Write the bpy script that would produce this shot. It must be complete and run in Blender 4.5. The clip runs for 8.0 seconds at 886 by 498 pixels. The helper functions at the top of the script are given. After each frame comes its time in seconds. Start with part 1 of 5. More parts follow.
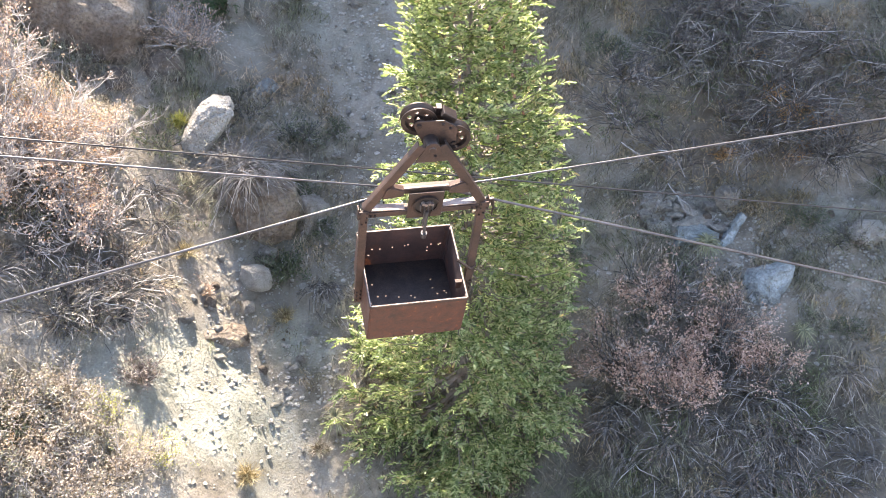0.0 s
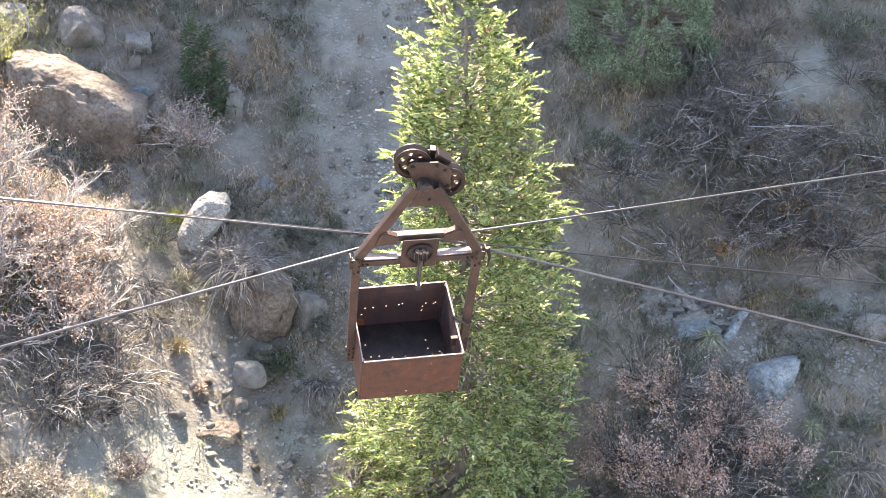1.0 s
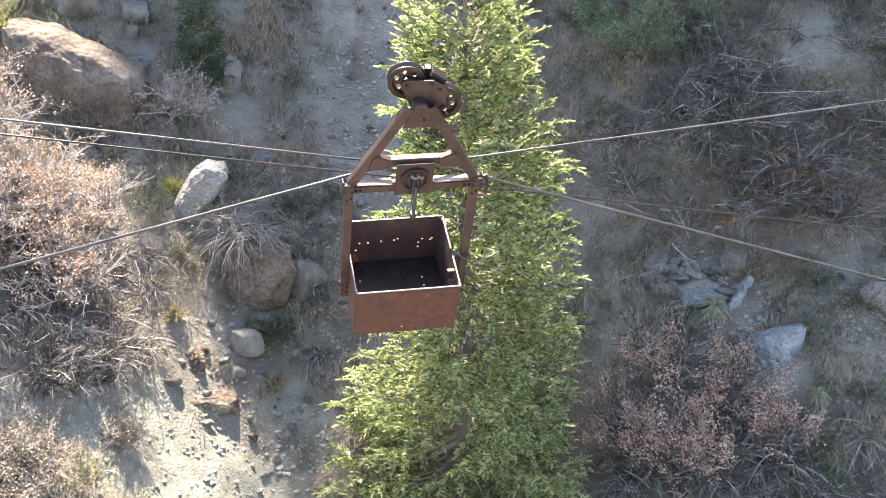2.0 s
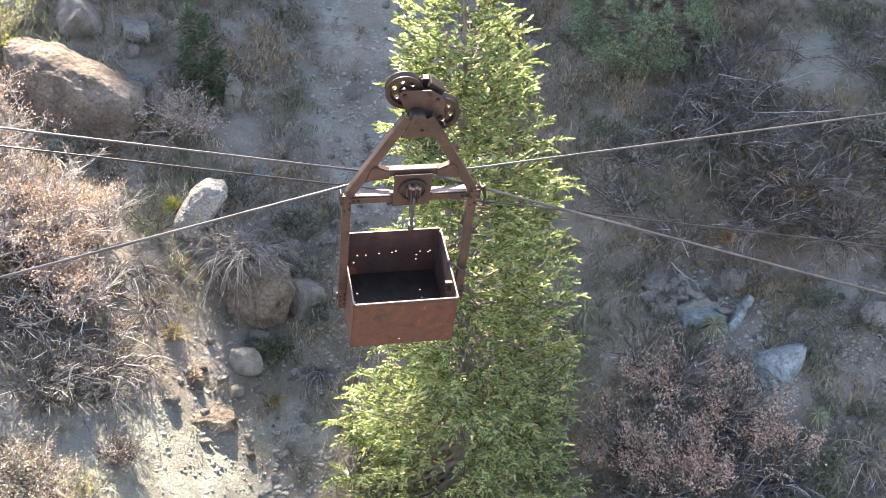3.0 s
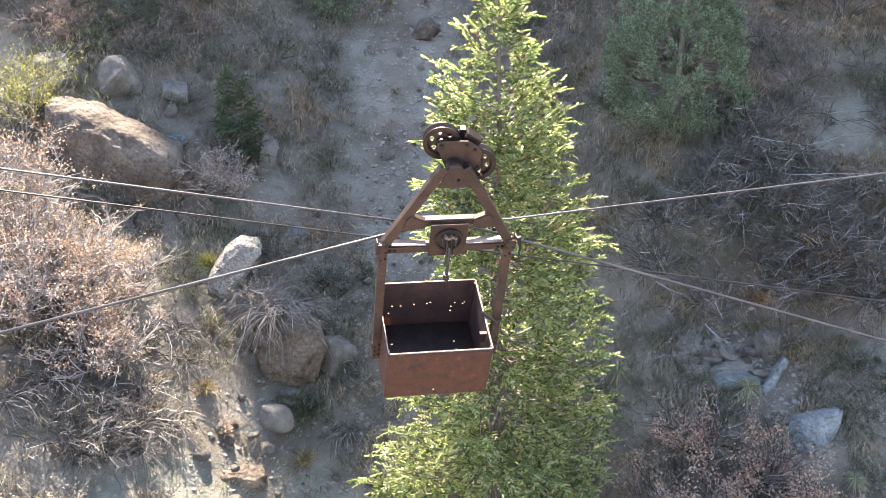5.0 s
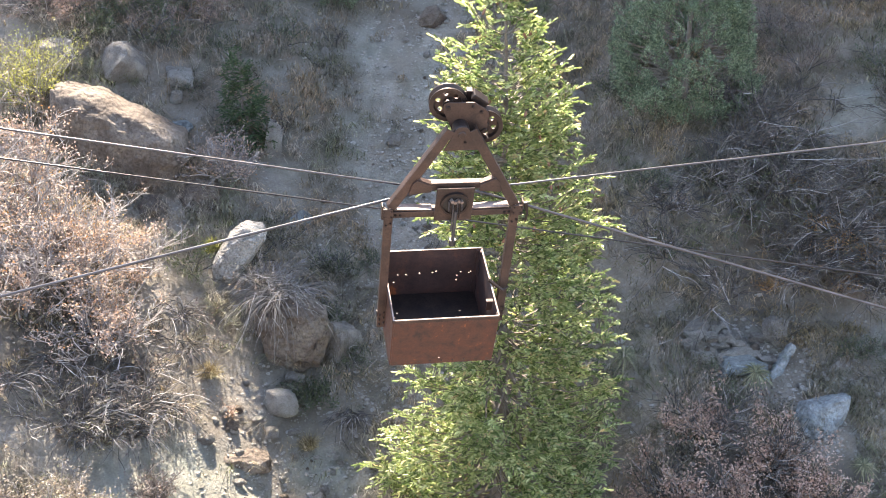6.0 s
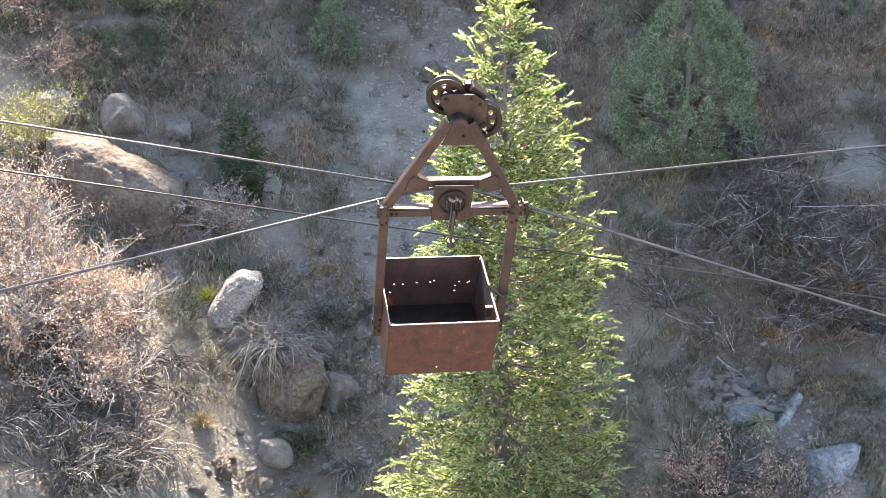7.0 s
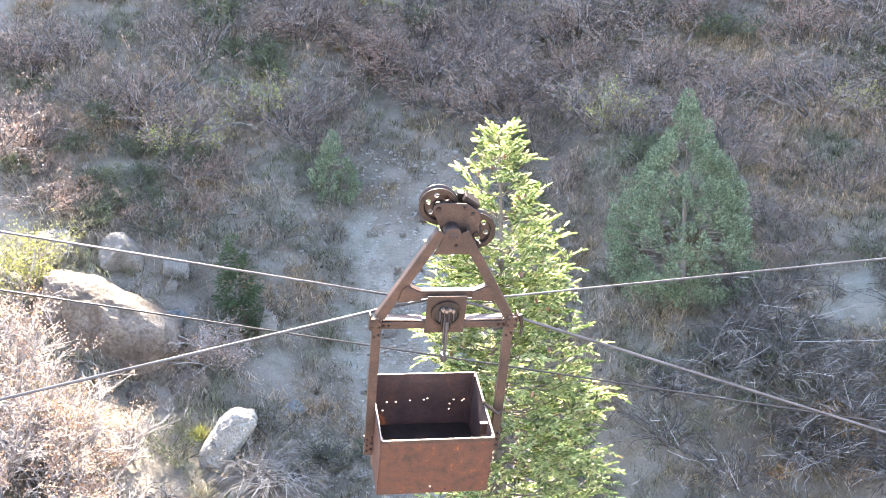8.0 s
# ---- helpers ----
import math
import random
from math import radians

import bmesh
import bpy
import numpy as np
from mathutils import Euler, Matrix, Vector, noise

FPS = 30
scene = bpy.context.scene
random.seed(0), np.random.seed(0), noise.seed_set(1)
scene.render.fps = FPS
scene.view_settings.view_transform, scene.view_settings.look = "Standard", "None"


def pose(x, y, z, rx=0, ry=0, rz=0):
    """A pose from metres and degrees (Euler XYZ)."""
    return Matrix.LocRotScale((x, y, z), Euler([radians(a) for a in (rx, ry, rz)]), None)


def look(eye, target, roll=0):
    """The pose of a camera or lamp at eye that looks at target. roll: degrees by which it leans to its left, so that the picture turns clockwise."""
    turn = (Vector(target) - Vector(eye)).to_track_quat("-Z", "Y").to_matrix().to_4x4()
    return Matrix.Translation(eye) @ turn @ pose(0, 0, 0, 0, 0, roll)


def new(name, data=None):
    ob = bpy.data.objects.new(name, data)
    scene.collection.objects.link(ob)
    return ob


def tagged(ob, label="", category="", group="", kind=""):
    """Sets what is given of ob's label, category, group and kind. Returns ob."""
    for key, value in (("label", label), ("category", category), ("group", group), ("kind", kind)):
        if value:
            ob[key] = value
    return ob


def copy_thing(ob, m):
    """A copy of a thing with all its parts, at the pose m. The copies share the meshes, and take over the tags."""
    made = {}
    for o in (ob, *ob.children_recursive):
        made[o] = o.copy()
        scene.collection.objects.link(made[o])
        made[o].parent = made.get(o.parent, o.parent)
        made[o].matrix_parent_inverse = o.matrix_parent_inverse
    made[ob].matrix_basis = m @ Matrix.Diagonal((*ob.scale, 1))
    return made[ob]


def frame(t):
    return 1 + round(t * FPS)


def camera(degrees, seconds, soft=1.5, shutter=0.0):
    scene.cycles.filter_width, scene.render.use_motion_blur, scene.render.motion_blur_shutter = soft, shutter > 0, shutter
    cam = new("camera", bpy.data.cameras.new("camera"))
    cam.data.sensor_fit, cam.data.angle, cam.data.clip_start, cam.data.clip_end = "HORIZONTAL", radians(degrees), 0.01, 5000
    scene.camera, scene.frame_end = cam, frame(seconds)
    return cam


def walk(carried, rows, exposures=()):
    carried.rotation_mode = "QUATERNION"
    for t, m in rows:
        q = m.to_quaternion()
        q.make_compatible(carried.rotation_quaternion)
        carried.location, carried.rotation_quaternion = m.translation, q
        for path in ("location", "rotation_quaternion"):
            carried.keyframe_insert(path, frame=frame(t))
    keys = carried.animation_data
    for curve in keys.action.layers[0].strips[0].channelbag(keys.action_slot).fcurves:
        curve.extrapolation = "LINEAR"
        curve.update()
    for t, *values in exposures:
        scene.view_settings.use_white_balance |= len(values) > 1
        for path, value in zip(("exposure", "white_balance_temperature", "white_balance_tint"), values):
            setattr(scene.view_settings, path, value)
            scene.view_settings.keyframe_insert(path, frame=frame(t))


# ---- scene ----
cam = camera(41.86, 8.0, soft=0.9)
PATH = [
    (0.0, 0.003, 0.003, 15.996, 54.007, 0.003, 0.013),
    (0.5, 0.034, -0.035, 15.596, 58.31, 0.108, -0.052),
    (1.0, 0.048, -0.136, 15.216, 60.612, 0.136, -0.066),
    (1.5, 0.06, -0.186, 14.837, 60.683, 0.145, -0.018),
    (1.7, 0.088, -0.164, 14.66, 60.664, 0.308, 0.065),
    (2.8, 0.134, -0.221, 14.423, 60.937, 0.208, 0.147),
    (3.0, 0.139, -0.209, 14.403, 61.925, 0.191, 0.174),
    (3.5, 0.126, -0.238, 14.395, 65.045, 0.265, 0.118),
    (4.0, 0.118, -0.268, 14.405, 65.135, 0.246, 0.174),
    (4.5, 0.103, -0.297, 14.348, 65.151, 0.335, 1.048),
    (6.0, 0.089, -0.334, 13.987, 65.237, 0.356, 2.037),
    (6.5, 0.088, -0.369, 13.459, 65.649, 0.319, 2.041),
    (7.0, 0.098, -0.316, 13.24, 69.407, 0.346, 2.019),
    (7.5, 0.123, -0.266, 13.092, 73.339, 0.39, 2.002),
    (8.0, 0.151, -0.283, 12.879, 77.005, 0.447, 2.003),
]
walk(cam, [(t, pose(x, y, z, a, b, c)) for t, x, y, z, a, b, c in PATH],
     [(0.0, 3.05, 7700, 10), (0.5, 3.15, 7700, 10), (1.5, 2.97, 7700, 10), (6.5, 2.80, 7700, 10), (7.0, 2.86, 7700, 10), (7.5, 3.03, 7600, 10), (8.0, 3.72, 7400, 10)])

# ---- light ----
SUN_TURN, SUN_HEIGHT = radians(-12), radians(52)
TO_SUN = Vector((math.sin(SUN_TURN) * math.cos(SUN_HEIGHT), math.cos(SUN_TURN) * math.cos(SUN_HEIGHT), math.sin(SUN_HEIGHT)))
world = bpy.data.worlds.new("sky")
scene.world = world
world.use_nodes = True
sky = world.node_tree.nodes.new("ShaderNodeTexSky")
sky.sky_type, sky.sun_disc = "NISHITA", False
sky.sun_elevation, sky.sun_rotation = SUN_HEIGHT, SUN_TURN
sky.air_density, sky.dust_density, sky.altitude = 1.0, 1.5, 1800
background = world.node_tree.nodes["Background"]
world.node_tree.links.new(sky.outputs[0], background.inputs[0])
background.inputs[1].default_value = 0.15
sun_data = bpy.data.lights.new("sun", "SUN")
sun_data.energy, sun_data.angle, sun_data.color = 4.0, radians(0.53), (1.0, 0.975, 0.93)
new("sun", sun_data).matrix_world = look(TO_SUN * 200, (0, 0, 0))


# ---- materials ----
def ramp_node(tree, stops):
    ramp = tree.nodes.new("ShaderNodeValToRGB")
    while len(ramp.color_ramp.elements) < len(stops):
        ramp.color_ramp.elements.new(0.5)
    for e, (at, c) in zip(ramp.color_ramp.elements, stops):
        e.position, e.color = at, (*c, 1)
    return ramp


def noise_node(tree, scale, detail=6.0, rough=0.6, warp=0.0, coords="Object"):
    c = tree.nodes.new("ShaderNodeTexCoord")
    n = tree.nodes.new("ShaderNodeTexNoise")
    n.inputs["Scale"].default_value, n.inputs["Detail"].default_value, n.inputs["Roughness"].default_value = scale, detail, rough
    n.inputs["Distortion"].default_value = warp
    tree.links.new(c.outputs[coords], n.inputs["Vector"])
    return n


def mix_node(tree, kind, fac, a, b):
    m = tree.nodes.new("ShaderNodeMix")
    m.data_type, m.blend_type = "RGBA", kind
    for value, socket in ((fac, m.inputs[0]), (a, m.inputs[6]), (b, m.inputs[7])):
        if hasattr(value, "is_linked"):
            tree.links.new(value, socket)
        else:
            socket.default_value = value
    return m.outputs[2]


def surface(name, large, fine, roughness=0.8, metallic=0.0, scales=(1.5, 30.0), bump=0.3, reach=0.02, blend=0.5, pits=0.0, rough_span=0.15):
    """A material with colour at two scales, uneven gloss and relief."""
    m = bpy.data.materials.new(name)
    m.use_nodes = True
    t = m.node_tree
    p = t.nodes["Principled BSDF"]
    n1, n2 = noise_node(t, scales[0], 5, 0.62, 0.3), noise_node(t, scales[1], 6, 0.7)
    r1, r2 = ramp_node(t, large), ramp_node(t, fine)
    t.links.new(n1.outputs[0], r1.inputs[0])
    t.links.new(n2.outputs[0], r2.inputs[0])
    colour = mix_node(t, "MULTIPLY", blend, r1.outputs[0], r2.outputs[0])
    t.links.new(colour, p.inputs["Base Color"])
    span = t.nodes.new("ShaderNodeMapRange")
    span.inputs[3].default_value, span.inputs[4].default_value = roughness - rough_span, min(1.0, roughness + rough_span)
    t.links.new(n2.outputs[0], span.inputs[0])
    t.links.new(span.outputs[0], p.inputs["Roughness"])
    p.inputs["Metallic"].default_value = metallic
    height = n2.outputs[0]
    if pits:
        v = t.nodes.new("ShaderNodeTexVoronoi")
        v.inputs["Scale"].default_value = pits
        c = t.nodes.new("ShaderNodeTexCoord")
        t.links.new(c.outputs["Object"], v.inputs["Vector"])
        add = t.nodes.new("ShaderNodeMath")
        add.operation = "SUBTRACT"
        t.links.new(n2.outputs[0], add.inputs[0])
        t.links.new(v.outputs["Distance"], add.inputs[1])
        height = add.outputs[0]
    b = t.nodes.new("ShaderNodeBump")
    b.inputs["Strength"].default_value, b.inputs["Distance"].default_value = bump, reach
    t.links.new(height, b.inputs["Height"])
    t.links.new(b.outputs[0], p.inputs["Normal"])
    return m


def foliage(name, stops, glow, share=0.35, roughness=0.55, patch=1.2, tint=0.0, gloss=0.3):
    """Leaves: colour differs from leaf to leaf and patch to patch, and light passes through."""
    m = bpy.data.materials.new(name)
    m.use_nodes = True
    t = m.node_tree
    p = t.nodes["Principled BSDF"]
    g = t.nodes.new("ShaderNodeNewGeometry")
    r = ramp_node(t, stops)
    t.links.new(g.outputs["Random Per Island"], r.inputs[0])
    n = noise_node(t, patch, 3, 0.6)
    r2 = ramp_node(t, ((0.3, (0.55, 0.55, 0.55)), (0.7, (1, 1, 1))))
    t.links.new(n.outputs[0], r2.inputs[0])
    colour = mix_node(t, "MULTIPLY", 0.8, r.outputs[0], r2.outputs[0])
    if tint:
        broad = noise_node(t, 0.55, 4, 0.6, 0.5)
        r3 = ramp_node(t, ((0.36, (0.55, 0.66, 0.46)), (0.48, (0.95, 0.95, 0.95)), (0.62, (1.28, 1.06, 0.84))))
        t.links.new(broad.outputs[0], r3.inputs[0])
        colour = mix_node(t, "MULTIPLY", tint, colour, r3.outputs[0])
    t.links.new(colour, p.inputs["Base Color"])
    p.inputs["Roughness"].default_value = roughness
    p.inputs["Specular IOR Level"].default_value = gloss
    if share:
        tr = t.nodes.new("ShaderNodeBsdfTranslucent")
        t.links.new(mix_node(t, "MULTIPLY", 1.0, colour, (*glow, 1)), tr.inputs[0])
        mx = t.nodes.new("ShaderNodeMixShader")
        mx.inputs[0].default_value = share
        t.links.new(p.outputs[0], mx.inputs[1])
        t.links.new(tr.outputs[0], mx.inputs[2])
        t.links.new(mx.outputs[0], t.nodes["Material Output"].inputs[0])
    return m


GREY = ((0.3, (0.55, 0.55, 0.55)), (0.7, (1, 1, 1)))
CRUST = ((0.34, (0.30, 0.27, 0.25)), (0.47, (0.72, 0.69, 0.66)), (0.62, (1, 1, 1)))
HARD = ((0.35, (0.35, 0.33, 0.32)), (0.6, (1, 1, 1)))
RUST = surface("rusted_steel", ((0.3, (0.046, 0.030, 0.026)), (0.5, (0.078, 0.047, 0.038)), (0.72, (0.125, 0.070, 0.052))), HARD, 0.5, 0.35, (4, 60), 0.35, 0.004, 0.6)
RUST_RED = surface("red_rusted_sheet", ((0.30, (0.046, 0.025, 0.020)), (0.46, (0.088, 0.036, 0.025)), (0.64, (0.118, 0.042, 0.026)), (0.72, (0.28, 0.098, 0.036))), HARD, 0.5, 0.2, (13.0, 70), 0.4, 0.004, 0.5)
RUST_INNER = surface("dark_brown_inner_rust", ((0.3, (0.045, 0.026, 0.024)), (0.55, (0.072, 0.038, 0.033)), (0.66, (0.11, 0.046, 0.032)), (0.72, (0.34, 0.10, 0.035))), HARD, 0.7, 0.1, (5, 40), 0.3, 0.004, 0.6)
RUST_DARK = surface("greasy_and_shaded_steel", ((0.3, (0.028, 0.022, 0.022)), (0.7, (0.075, 0.05, 0.042))), HARD, 0.45, 0.6, (6, 70), 0.3, 0.003, 0.6)
HOLE_BLACK = surface("hole_darkness", ((0.3, (0.012, 0.010, 0.011)), (0.7, (0.035, 0.028, 0.027))), HARD, 0.4, 0.2, (8, 60), 0.3, 0.003, 0.6)
# light steel; on rim and crossbar tops it holds the sun's glint
RIM = surface("light_and_sunlit_steel", ((0.3, (0.16, 0.105, 0.085)), (0.7, (0.34, 0.27, 0.24))), HARD, 0.34, 0.5, (6, 60), 0.2, 0.003, 0.5)
ROPE = surface("wire_rope_steel", ((0.3, (0.055, 0.049, 0.052)), (0.7, (0.145, 0.132, 0.138))), GREY, 0.38, 0.6, (3, 60), 0.15, 0.003, 0.6)
# darker copy of the rope steel, with a backlit rope's shade in it
ROPE_BACKLIT = surface("backlit_wire_rope", ((0.3, (0.022, 0.019, 0.020)), (0.7, (0.065, 0.058, 0.060))), GREY, 0.32, 0.6, (3, 60), 0.15, 0.003, 0.6)
STONE = surface("granite", ((0.25, (0.16, 0.135, 0.12)), (0.5, (0.27, 0.24, 0.215)), (0.75, (0.40, 0.365, 0.33))), CRUST, 0.9, 0, (1.6, 22), 0.9, 0.05, 0.85, 14)
STONE_PALE = surface("pale_granite", ((0.25, (0.25, 0.215, 0.19)), (0.5, (0.38, 0.345, 0.31)), (0.75, (0.50, 0.465, 0.43))), CRUST, 0.9, 0, (1.3, 26), 0.9, 0.05, 0.8, 18)
STONE_BLUE = surface("blue_grey_rock", ((0.30, (0.15, 0.162, 0.168)), (0.47, (0.23, 0.25, 0.258)), (0.60, (0.32, 0.35, 0.365)), (0.76, (0.56, 0.60, 0.62))), CRUST, 0.8, 0, (2.6, 24), 1.0, 0.06, 0.7, 10)
STONE_TAN = surface("tan_boulder", ((0.25, (0.075, 0.051, 0.038)), (0.5, (0.165, 0.124, 0.097)), (0.75, (0.31, 0.255, 0.21))), CRUST, 0.9, 0, (1.3, 16), 0.9, 0.05, 0.85, 9)
BARK = surface("grey_bark", ((0.3, (0.13, 0.10, 0.08)), (0.7, (0.27, 0.22, 0.19))), HARD, 0.9, 0, (5, 40), 0.8, 0.01, 0.6)
NEEDLES = foliage("fir_needles", ((0.0, (0.038, 0.062, 0.022)), (0.25, (0.13, 0.175, 0.070)), (0.6, (0.28, 0.325, 0.165)), (0.9, (0.50, 0.52, 0.35)), (1.0, (0.42, 0.30, 0.20))), (2.25, 2.2, 1.8), 0.6, 0.35, 1.9, gloss=0.55)
NEEDLES_DARK = foliage("spruce_needles", ((0.0, (0.045, 0.075, 0.038)), (0.6, (0.085, 0.125, 0.062)), (1.0, (0.16, 0.20, 0.10))), (1.6, 1.7, 1.3), 0.25)
SCALES_GREEN = foliage("juniper_sprays", ((0.0, (0.065, 0.092, 0.058)), (0.5, (0.19, 0.235, 0.148)), (1.0, (0.37, 0.42, 0.28))), (1.4, 1.5, 1.25), 0.2, 0.55, 3.5)
TWIGS = foliage("bare_twigs", ((0.0, (0.17, 0.142, 0.132)), (0.5, (0.31, 0.268, 0.25)), (1.0, (0.52, 0.475, 0.45))), (1, 1, 1), 0.0, 0.8)
TWIGS_DARK = foliage("dark_twigs", ((0.0, (0.052, 0.046, 0.043)), (0.6, (0.118, 0.105, 0.099)), (0.86, (0.28, 0.25, 0.235)), (1.0, (0.50, 0.46, 0.435))), (1, 1, 1), 0.0, 0.85)
DRY_PINK = foliage("dry_pink_leaves", ((0.0, (0.25, 0.17, 0.135)), (0.45, (0.48, 0.37, 0.30)), (0.78, (0.62, 0.53, 0.46)), (0.9, (0.58, 0.41, 0.28)), (1.0, (0.56, 0.28, 0.12))), (1.4, 1.2, 1.1), 0.35)
DRY_RED = foliage("dry_red_leaves", ((0.0, (0.28, 0.175, 0.135)), (0.6, (0.54, 0.365, 0.29)), (1.0, (0.70, 0.52, 0.42))), (1.2, 1.1, 1.0), 0.25)
DRY_MAUVE = foliage("mauve_dry_leaves", ((0.0, (0.16, 0.115, 0.10)), (0.6, (0.265, 0.195, 0.17)), (1.0, (0.36, 0.28, 0.24))), (1.2, 1.1, 1.0), 0.25)
DRY_DULL = foliage("dull_red_leaves", ((0.0, (0.19, 0.12, 0.095)), (0.6, (0.32, 0.215, 0.172)), (1.0, (0.41, 0.30, 0.245))), (1.2, 1.1, 1.0), 0.25)
DRY_ORANGE = foliage("dry_orange_leaves", ((0.0, (0.30, 0.16, 0.07)), (0.6, (0.50, 0.28, 0.12)), (1.0, (0.62, 0.42, 0.20))), (1.3, 1.1, 0.9), 0.3)
CONE = surface("brown_cones", ((0.3, (0.16, 0.07, 0.045)), (0.7, (0.34, 0.16, 0.10))), GREY, 0.7, 0, (8, 60), 0.4, 0.004, 0.6)
LEAF_YELLOW = foliage("yellow_green_leaves", ((0.0, (0.20, 0.21, 0.07)), (0.6, (0.34, 0.335, 0.125)), (1.0, (0.50, 0.465, 0.21))), (1.7, 1.65, 1.1), 0.4)
LEAF_GREEN = foliage("dull_green_leaves", ((0.0, (0.065, 0.080, 0.048)), (0.6, (0.105, 0.122, 0.072)), (1.0, (0.17, 0.175, 0.10))), (1.5, 1.5, 1.1), 0.3)
STRAW = foliage("dry_grass", ((0.0, (0.06, 0.05, 0.036)), (0.35, (0.15, 0.127, 0.092)), (0.7, (0.31, 0.262, 0.195)), (0.92, (0.49, 0.42, 0.32)), (1.0, (0.13, 0.14, 0.085))), (1.3, 1.2, 1.0), 0.2, 0.75, 0.5, 1.0)
STRAW_GOLD = foliage("golden_grass", ((0.0, (0.17, 0.125, 0.066)), (0.5, (0.36, 0.285, 0.165)), (1.0, (0.54, 0.455, 0.30))), (1.3, 1.2, 1.0), 0.25, 0.75, 2.0)
LEAF_PALE = foliage("pale_weed_leaves", ((0.0, (0.22, 0.225, 0.15)), (0.6, (0.36, 0.36, 0.25)), (1.0, (0.47, 0.46, 0.34))), (1.3, 1.3, 1.0), 0.3)
STRAW_PALE = foliage("matted_pale_grass", ((0.0, (0.15, 0.122, 0.10)), (0.4, (0.31, 0.262, 0.222)), (0.8, (0.47, 0.405, 0.345)), (1.0, (0.60, 0.53, 0.46))), (1.3, 1.2, 1.0), 0.25, 0.75, 0.5, 1.0)
SAGE = foliage("grey_green_grass", ((0.0, (0.055, 0.05, 0.034)), (0.4, (0.145, 0.133, 0.088)), (0.75, (0.285, 0.255, 0.178)), (1.0, (0.48, 0.43, 0.315))), (1.3, 1.3, 1.0), 0.2, 0.75, 0.5, 1.0)
YUCCA = foliage("yucca_blades", ((0.0, (0.10, 0.10, 0.06)), (0.6, (0.24, 0.23, 0.135)), (1.0, (0.42, 0.385, 0.235))), (1.2, 1.2, 1.0), 0.15)


def soil_material():
    """Stony soil: grey scree, tan clay in patches, pale grains and painted shade under brush."""
    m = bpy.data.materials.new("stony_soil")
    m.use_nodes = True
    t = m.node_tree
    p = t.nodes["Principled BSDF"]
    big, mid, small = noise_node(t, 0.28, 5, 0.6, 0.4), noise_node(t, 2.2, 6, 0.65), noise_node(t, 26, 6, 0.75)
    r1 = ramp_node(t, ((0.3, (0.205, 0.178, 0.155)), (0.48, (0.295, 0.258, 0.226)), (0.68, (0.40, 0.35, 0.30))))
    r2 = ramp_node(t, ((0.3, (0.50, 0.46, 0.40)), (0.52, (0.9, 0.86, 0.8)), (0.72, (1, 1, 1))))
    r3 = ramp_node(t, ((0.3, (0.45, 0.45, 0.45)), (0.62, (1, 1, 1))))
    for n, r in ((big, r1), (mid, r2), (small, r3)):
        t.links.new(n.outputs[0], r.inputs[0])
    colour = mix_node(t, "MULTIPLY", 0.8, r1.outputs[0], r2.outputs[0])
    colour = mix_node(t, "MULTIPLY", 0.6, colour, r3.outputs[0])
    grains = t.nodes.new("ShaderNodeTexVoronoi")
    grains.inputs["Scale"].default_value = 16
    c = t.nodes.new("ShaderNodeTexCoord")
    t.links.new(c.outputs["Object"], grains.inputs["Vector"])
    spot = ramp_node(t, ((0.10, (1, 1, 1)), (0.24, (0, 0, 0))))
    t.links.new(grains.outputs["Distance"], spot.inputs[0])
    where = ramp_node(t, ((0.5, (0, 0, 0)), (0.62, (1, 1, 1))))
    t.links.new(mid.outputs[0], where.inputs[0])
    amount = mix_node(t, "MULTIPLY", 1.0, spot.outputs[0], where.outputs[0])
    colour = mix_node(t, "MIX", amount, colour, (0.44, 0.42, 0.39, 1))
    # bare pale clay on the lower bank
    paint = t.nodes.new("ShaderNodeAttribute")
    paint.attribute_name = "clay"
    pale = mix_node(t, "MULTIPLY", 0.75, (0.335, 0.332, 0.295, 1), r2.outputs[0])
    pale = mix_node(t, "MULTIPLY", 0.5, pale, r3.outputs[0])
    colour = mix_node(t, "MIX", paint.outputs["Fac"], colour, pale)
    # darker soil under dense brush, the shade there put into the colour
    under = t.nodes.new("ShaderNodeAttribute")
    under.attribute_name = "brush_shade"
    shaded_soil = mix_node(t, "MULTIPLY", 0.7, (0.145, 0.125, 0.105, 1), r2.outputs[0])
    colour = mix_node(t, "MIX", under.outputs["Fac"], colour, shaded_soil)
    t.links.new(colour, p.inputs["Base Color"])
    p.inputs["Roughness"].default_value = 0.95
    p.inputs["Specular IOR Level"].default_value = 0.2
    b1, b2 = t.nodes.new("ShaderNodeBump"), t.nodes.new("ShaderNodeBump")
    b1.inputs["Strength"].default_value, b1.inputs["Distance"].default_value = 1.0, 0.16
    b2.inputs["Strength"].default_value, b2.inputs["Distance"].default_value = 1.0, 0.05
    t.links.new(mid.outputs[0], b1.inputs["Height"])
    t.links.new(small.outputs[0], b2.inputs["Height"])
    t.links.new(b1.outputs[0], b2.inputs["Normal"])
    t.links.new(b2.outputs[0], p.inputs["Normal"])
    return m


SOIL = soil_material()
CLAY = surface("crumbly_clay", ((0.3, (0.19, 0.165, 0.135)), (0.5, (0.28, 0.25, 0.208)), (0.7, (0.37, 0.335, 0.28))), GREY, 0.95, 0, (3.0, 40), 0.8, 0.03, 0.6)
TWIGS_GREY = foliage("grey_stems", ((0.0, (0.085, 0.070, 0.060)), (0.5, (0.20, 0.168, 0.148)), (0.85, (0.33, 0.285, 0.25)), (1.0, (0.52, 0.46, 0.42))), (1, 1, 1), 0.0, 0.85)


